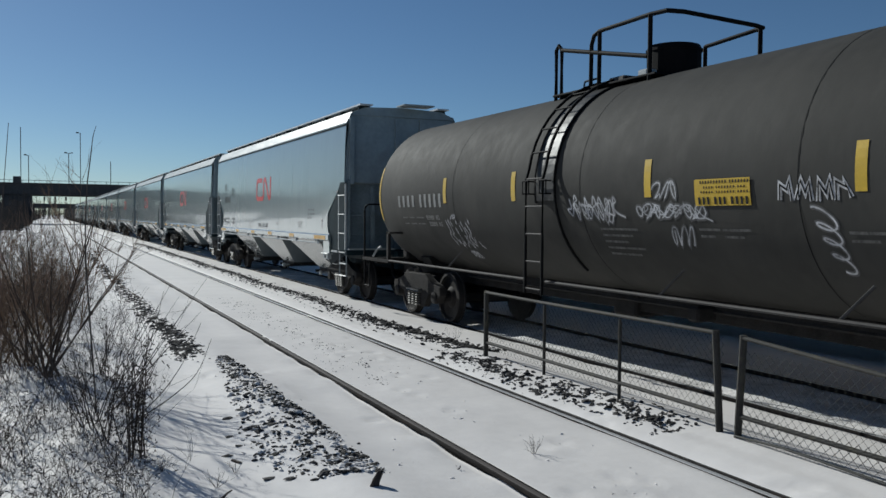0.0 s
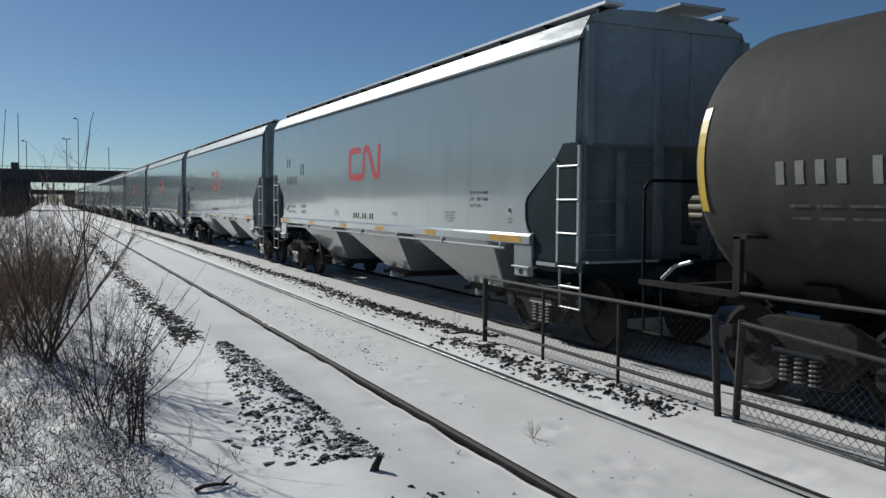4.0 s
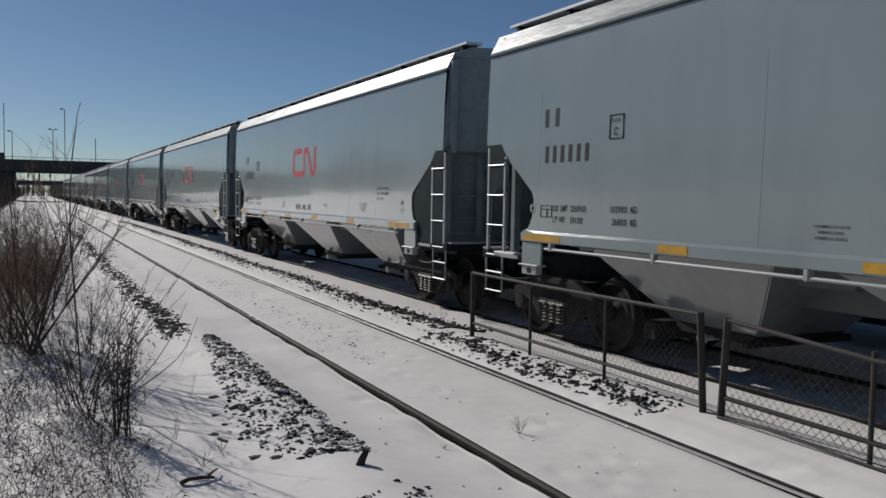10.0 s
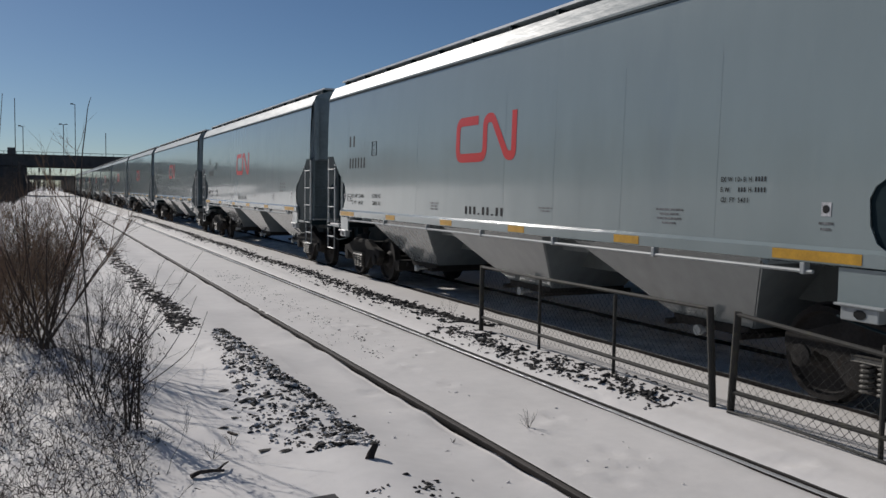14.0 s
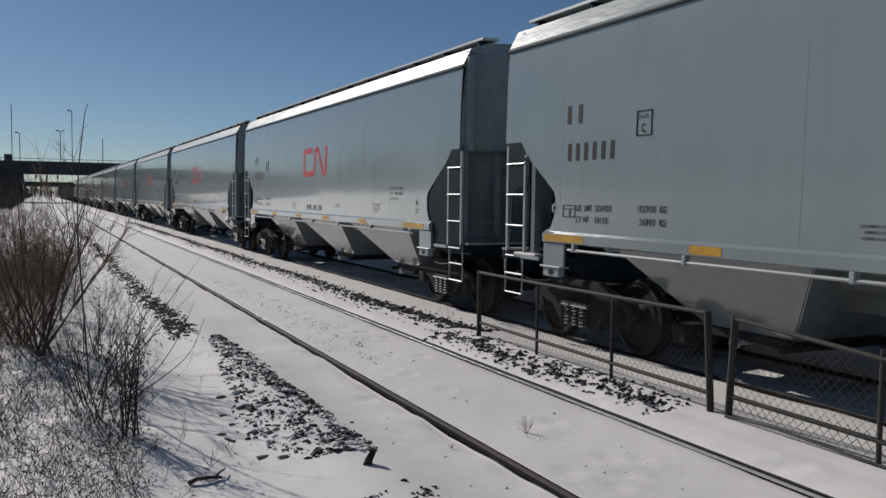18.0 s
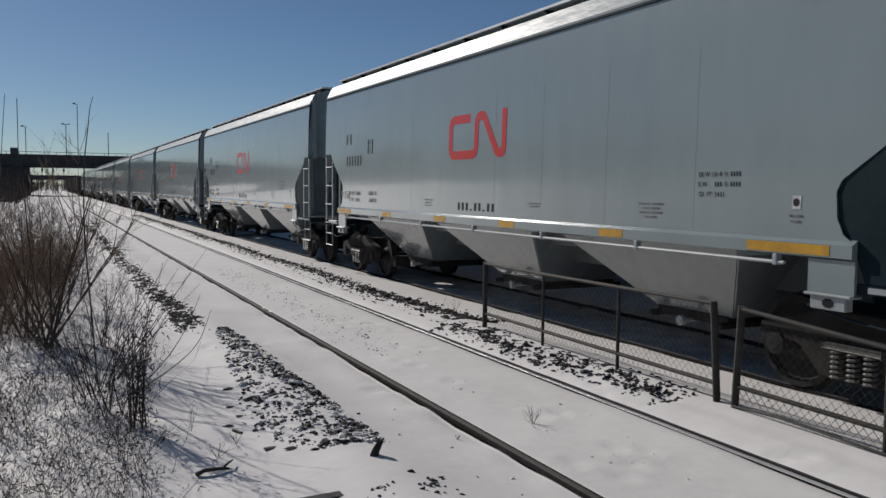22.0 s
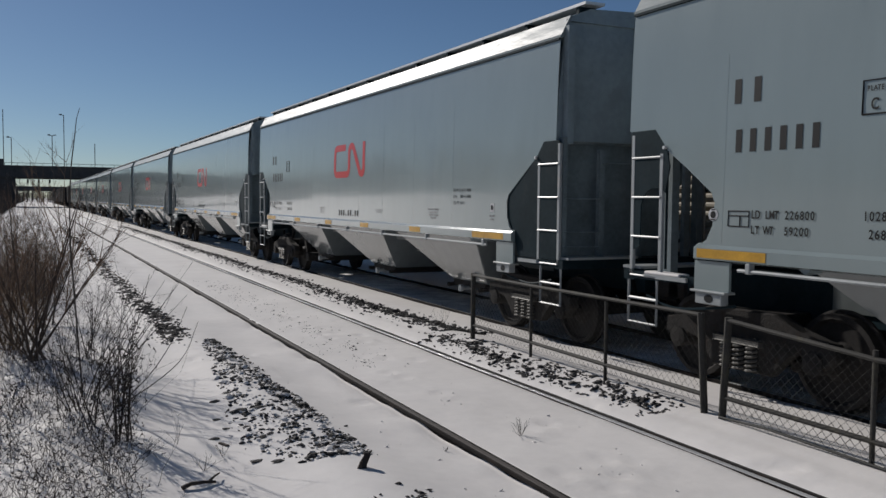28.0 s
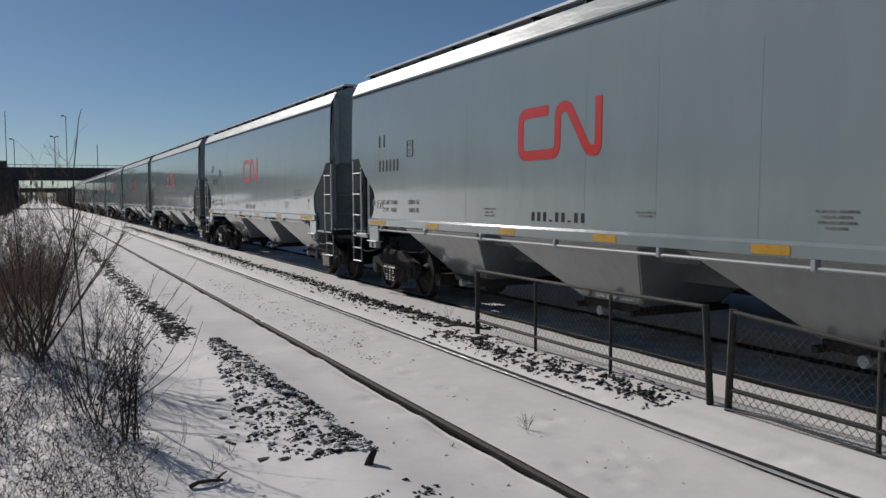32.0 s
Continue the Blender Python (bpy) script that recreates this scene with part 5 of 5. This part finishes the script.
def debris():
    bm = bmesh.new()
    tube(bm, [(0.84, 5.87, -0.03), (0.90, 5.885, -0.012), (0.99, 5.89, -0.014), (1.07, 5.91, -0.03)], 0.017, 6, 0.010)
    tube(bm, [(1.02, 5.90, -0.02), (1.08, 5.96, 0.0), (1.12, 6.03, -0.01)], 0.010, 6, 0.005)
    lying = single("broken_branch", bm, UMBER, "dark broken branch lying on snow", "branch")
    lying.location = (0.04, -0.07, 0)
    g = ground_z(2.07, 5.52)
    bm = bmesh.new()
    tube(bm, [(2.05, 5.50, g - 0.03), (2.07, 5.51, g + 0.03), (2.11, 5.53, g + 0.08)], 0.045, 4, 0.028)
    tube(bm, [(2.03, 5.49, g - 0.02), (2.05, 5.49, g + 0.05)], 0.026, 5, 0.010)
    bmesh.ops.triangulate(bm, faces=bm.faces)
    single("wood_chunk", bm, UMBER, "dark splintered wood chunk standing in snow", "wood")
    rnd = random.Random(12)
    for x, y, size in ((1.65, 7.56, 0.085), (1.82, 7.49, 0.06), (1.42, 7.44, 0.04), (1.44, 7.11, 0.035), (1.47, 6.17, 0.06), (1.61, 6.04, 0.05), (2.26, 6.10, 0.045), (1.30, 6.9, 0.04), (1.55, 8.1, 0.05), (1.70, 8.3, 0.045)):
        slab = single("stone_slab", stone_mesh(rnd, STONE), STONE, "flat dark stone lying half buried in snow", "stone", "flat stones on the verge")
        slab.matrix_world = pose(x, y, ground_z(x, y) + 0.004, rnd.uniform(-8, 8), rnd.uniform(-8, 8), rnd.uniform(-25, 25)) @ Matrix.Diagonal((size * 1.25, size * 0.8, size * 0.45, 1))
    bm = prism(bmesh.new(), [(1.27, 6.84), (1.29, 6.845), (1.335, 6.74), (1.31, 6.735)], -0.06, -0.022, "z")
    lying = single("wood_splinter", bm, UMBER, "short dark splinter of wood in snow", "wood")
    lying.location = (0.04, -0.07, 0)
    bm = prism(bmesh.new(), [(1.10, 4.97), (1.64, 5.03), (1.65, 5.13), (1.30, 5.10), (1.09, 5.06)], -0.10, -0.005, "z")
    bmesh.ops.bevel(bm, geom=bm.edges[:], offset=0.006, segments=1, affect="EDGES")
    lying = single("plank", bm, SOOT, "dark weathered plank lying on snow", "plank")
    lying.location = (0.04, -0.07, 0)
    for x, y, n, h, k in ((3.61, 6.05, 7, 0.13, 1), (5.35, 11.3, 6, 0.3, 2), (1.05, 6.32, 6, 0.12, 3), (1.24, 6.6, 5, 0.10, 4), (0.72, 6.84, 8, 0.12, 5), (2.9, 6.06, 4, 0.04, 6)):
        x, y = on_plan(x, y)
        weed = thing("weed", "small dry weed poking through snow", "weed", "dry weeds", (x, y, ground_z(x, y) - 0.01))
        b_ = Twigs(60 + k)
        for i in range(n):
            t = Twigs(600 + 10 * k + i)
            pts = t.limb((0, 0, 0), (t.rnd.gauss(0, 0.5), t.rnd.gauss(0, 0.5), 1), h, 0.0025)
            part("stem", t.mesh("stem", UMBER), UMBER, weed)
            for q, w in pts[2:]:
                b_.limb(q, w + Vector((t.rnd.gauss(0, 0.6), t.rnd.gauss(0, 0.6), 0.2)), h * 0.4, 0.0016)
        part("twig_tangle", b_.mesh("twig_tangle", UMBER), UMBER, weed)["kind"] = "stuff"


debris()


# ---- the road bridge and what lies beyond ----
def bridge():
    b_ = thing("road_bridge", "dark concrete road bridge over the tracks", "bridge", "", (1.75, 185, -0.52))
    part("deck", boxes((-46, 80, 0, 13, 6.35, 8.35), (-46, 80, -0.4, 13.4, 8.35, 8.6)), CONCRETE, b_, "dark concrete bridge deck")
    part("soffit_beam", boxes(*((-46, 80, q, q + 0.8, 6.20, 6.36) for q in (1, 4, 7, 10))), CONCRETE, b_)
    for x in (-7.2, 24.0):
        part("pier", boxes((x - 2.6, x + 2.6, 0.5, 12.5, -0.5, 6.25), bevel=0.1), CONCRETE, b_, "wide concrete pier")
    part("abutment", prism(bmesh.new(), [(-47, -1), (-31, -1), (-33, 3.2), (-37, 6.4), (-47, 6.4)], 0.5, 12.5, "y"), CONCRETE, b_, "sloping abutment")
    part("parapet_box", boxes((-7.8, -6.4, -0.6, 0.4, 8.4, 9.8), bevel=0.03), CONCRETE, b_, "dark cabinet on the parapet")
    rail_ = part("guard_rail", tubes(0.05, [(-46, -0.2, 9.1), (80, -0.2, 9.1)]), STEEL, b_)
    for k in range(57):
        part("rail_post", boxes((-45.9 + k * 2.2, -45.82 + k * 2.2, -0.25, -0.15, 8.6, 9.1)), STEEL, rail_)
    for x, h, arms in ((-6.6, 19.8, 0), (-5.2, 14.3, 1), (2.2, 15.0, 2), (4.4, 19.2, 1), (10.2, 13.6, 0)):
        l = thing("street_lamp", "tall slim street lamp standing on the bridge", "street lamp", "lamps on the bridge", (x + 1.8, 190, 7.78))
        part("pole", tubes(0.08, [(0, 0, 0), (0, 0, h - 8.3)]), STEEL, l)
        for q in range(arms):
            s_ = -1 if q == 0 else 1
            part("arm", tubes(0.06, [(0, 0, h - 8.4), (s_ * 0.5, 0, h - 8.25)]), STEEL, l)
            part("lamp_head", boxes((s_ * 0.35, s_ * 0.8, -0.15, 0.15, h - 8.33, h - 8.15), bevel=0.03), STEEL, l)


bridge()


def far_bridge():
    b_ = thing("distant_overpass", "pale distant overpass seen under the bridge", "bridge", "", (3.0, 330, -0.9))
    part("deck", boxes((-60, 60, 0, 8, 5.0, 6.6)), CONCRETE, b_)
    for x in (-8, 18):
        part("pier", boxes((x - 0.8, x + 0.8, 1, 7, -0.5, 5.0)), CONCRETE, b_)
    for x in (-4, -0.5, 3.0):
        s_ = thing("signal_mast", "small dark railway signal against the sky", "signal", "far signals", (x + 3.0, 333, 5.7))
        part("mast", tubes(0.1, [(0, 0, 0), (0, 0, 1.8)]), BLACK, s_)
        part("signal_head", boxes((-0.3, 0.3, -0.2, 0.2, 1.2, 2.5), bevel=0.08), BLACK, s_)


far_bridge()


def woods(name, label, count, place, h, seed):
    """A belt of bare trees: trunk, limbs and sprays of twigs."""
    rnd = random.Random(seed)
    vs, fs = [], []

    def stick(p, q, r):
        d = q - p
        u = d.cross(Vector((0.2, 0.9, 0.1))).normalized() * r
        t = d.cross(u).normalized() * r
        b_ = len(vs)
        for c_, k in ((p, 1.0), (q, 0.3)):
            vs.extend([tuple(c_ + u * k), tuple(c_ - u * k * 0.5 + t * k), tuple(c_ - u * k * 0.5 - t * k)])
        for k in range(3):
            fs.append((b_ + k, b_ + (k + 1) % 3, b_ + 3 + (k + 1) % 3, b_ + 3 + k))

    for _ in range(count):
        x, y = place(rnd)
        hh = h * rnd.uniform(0.4, 1.2) * max(0.25, 0.75 + 0.9 * noise.noise(Vector((x * 0.02, y * 0.04, seed))) + 0.6 * noise.noise(Vector((x * 0.03, y * 0.13, seed))))
        p = Vector((x, y, ground_z(x, y) - 0.2))
        top = p + Vector((rnd.gauss(0, 0.4), rnd.gauss(0, 0.4), hh))
        stick(p, top, 0.02 * hh)
        for _ in range(9):
            f = rnd.uniform(0.2, 0.95)
            a_ = p + (top - p) * f
            q = a_ + Vector((rnd.gauss(0, 1), rnd.gauss(0, 1), rnd.uniform(0.4, 1.6))) * hh * 0.16 * (1.25 - f)
            stick(a_, q, 0.007 * hh)
            for _ in range(4):
                c_ = a_ + (q - a_) * rnd.uniform(0.3, 1)
                stick(c_, c_ + Vector((rnd.gauss(0, 1), rnd.gauss(0, 1), rnd.gauss(0.5, 0.8))) * hh * 0.07, 0.004 * hh)
    me = bpy.data.meshes.new(name)
    me.from_pydata(vs, [], fs)
    me.materials.append(WOODS)
    single(name, me, WOODS, label, "woods", "", "stuff")


def brush_by_bridge(rnd):
    y = 95 + 95 * rnd.random()
    return -2.6 - (0.042 * y - 1.6) * rnd.random(), y


def brush_on_verge(rnd):
    y = 112 + 430 * rnd.random() ** 1.7
    return -3.2 - (0.042 * y - 2.0) * rnd.random() ** 1.6, y


woods("roadside_woods", "belt of bare winter trees facing the train", 1700, lambda r: (-50 - 18 * r.random(), -60 + 620 * r.random()), 8.0, 41)
woods("bridge_brush", "dark bare brush under the bridge approach", 260, brush_by_bridge, 2.8, 42)
woods("verge_brush", "dark bare brush along the far verge of the tracks", 650, brush_on_verge, 4.2, 46)
woods("far_woods", "distant bare trees beyond the tracks", 900, lambda r: (r.uniform(-160, 160), 620 + 120 * r.random()), 13.0, 43)
woods("overpass_brush", "dark brush and saplings beyond the distant overpass", 500, lambda r: (r.uniform(-25, 45), 345 + 60 * r.random()), 6.5, 45)
woods("trackside_woods", "bare trees behind the train", 300, lambda r: (26 + 20 * r.random(), -10 + 260 * r.random()), 3.2, 44)


def parked_car():
    c_ = thing("parked_railcar", "beige ribbed railcar with rusty yellow posts on the next track", "railcar", "", (11.6, 3.0, 0))
    part("body", boxes((-1.3, 1.3, 0, 22, 1.0, 4.3), bevel=0.05), SOOT, c_, "dark car body behind the ribbed sides")
    for v in (0.3, 0.72, 1.14, 1.56, 1.98, 2.40, 2.82, 3.24, 3.66, 4.08, 4.50, 4.92, 9.0, 13.2, 17.4, 21.6):
        part("side_post", boxes((-1.40, -1.3, v, v + 0.13, 1.0, 4.2)), OCHRE, c_, "rusty yellow side post")
    for k in range(20):
        part("panel_rib", boxes((-1.37, -1.3, 5.10, 21.55, 1.08 + k * 0.15, 1.18 + k * 0.15), bevel=0.03), CREAM, c_, "beige pressed rib")
    part("side_sheet", boxes((-1.325, -1.295, 5.08, 21.58, 1.06, 4.12)), CREAM, c_, "beige side sheet between the ribs")
    part("lower_panel", boxes((-1.385, -1.325, 5.12, 21.5, 1.12, 1.40)), PALE, c_, "white lower panel with dark marks")
    for k in range(24):
        part("print_patch", boxes((-1.389, -1.384, 5.3 + k * 0.62, 5.62 + k * 0.62 + 0.12 * (k % 3), 1.17 + 0.05 * (k % 2), 1.25 + 0.06 * (k % 3))), SOOT, c_)
    # Deep sill added so that its shadow covers the snow strip beneath.
    part("side_sill", boxes((-1.3, -1.2, 0.1, 21.9, 0.3, 1.02)), SOOT, c_, "added deep sill that shades the snow below")
    part("underframe", boxes((-1.1, 1.1, 0.3, 21.7, 0.5, 1.0)), IRON, c_)
    for v in (2.2, 19.8):
        truck(c_, v)


parked_car()


# ---- what moves ----
def motions():
    ts = [t for t, _ in ROLLED]
    ss = [s_ for _, s_ in ROLLED]

    def rolled(t):
        return float(np.interp(t, ts, ss))

    for car, u in CARS:
        walk(car, [(t, pose(TRAIN_X, u - s_, 0)) for t, s_ in ROLLED])
    near = CARS[:6] + CARS[-1:]
    steps = [k * 0.25 for k in range(129)]
    for car, u in near:
        for t_ in car.children:
            if t_.name.startswith("truck"):
                for w in t_.children:
                    if w.name.startswith("wheelset"):
                        p = w.location.copy()
                        walk(w, [(t, pose(p.x, p.y, p.z, math.degrees(rolled(t) / WHEEL), 0, 0)) for t in steps])


motions()
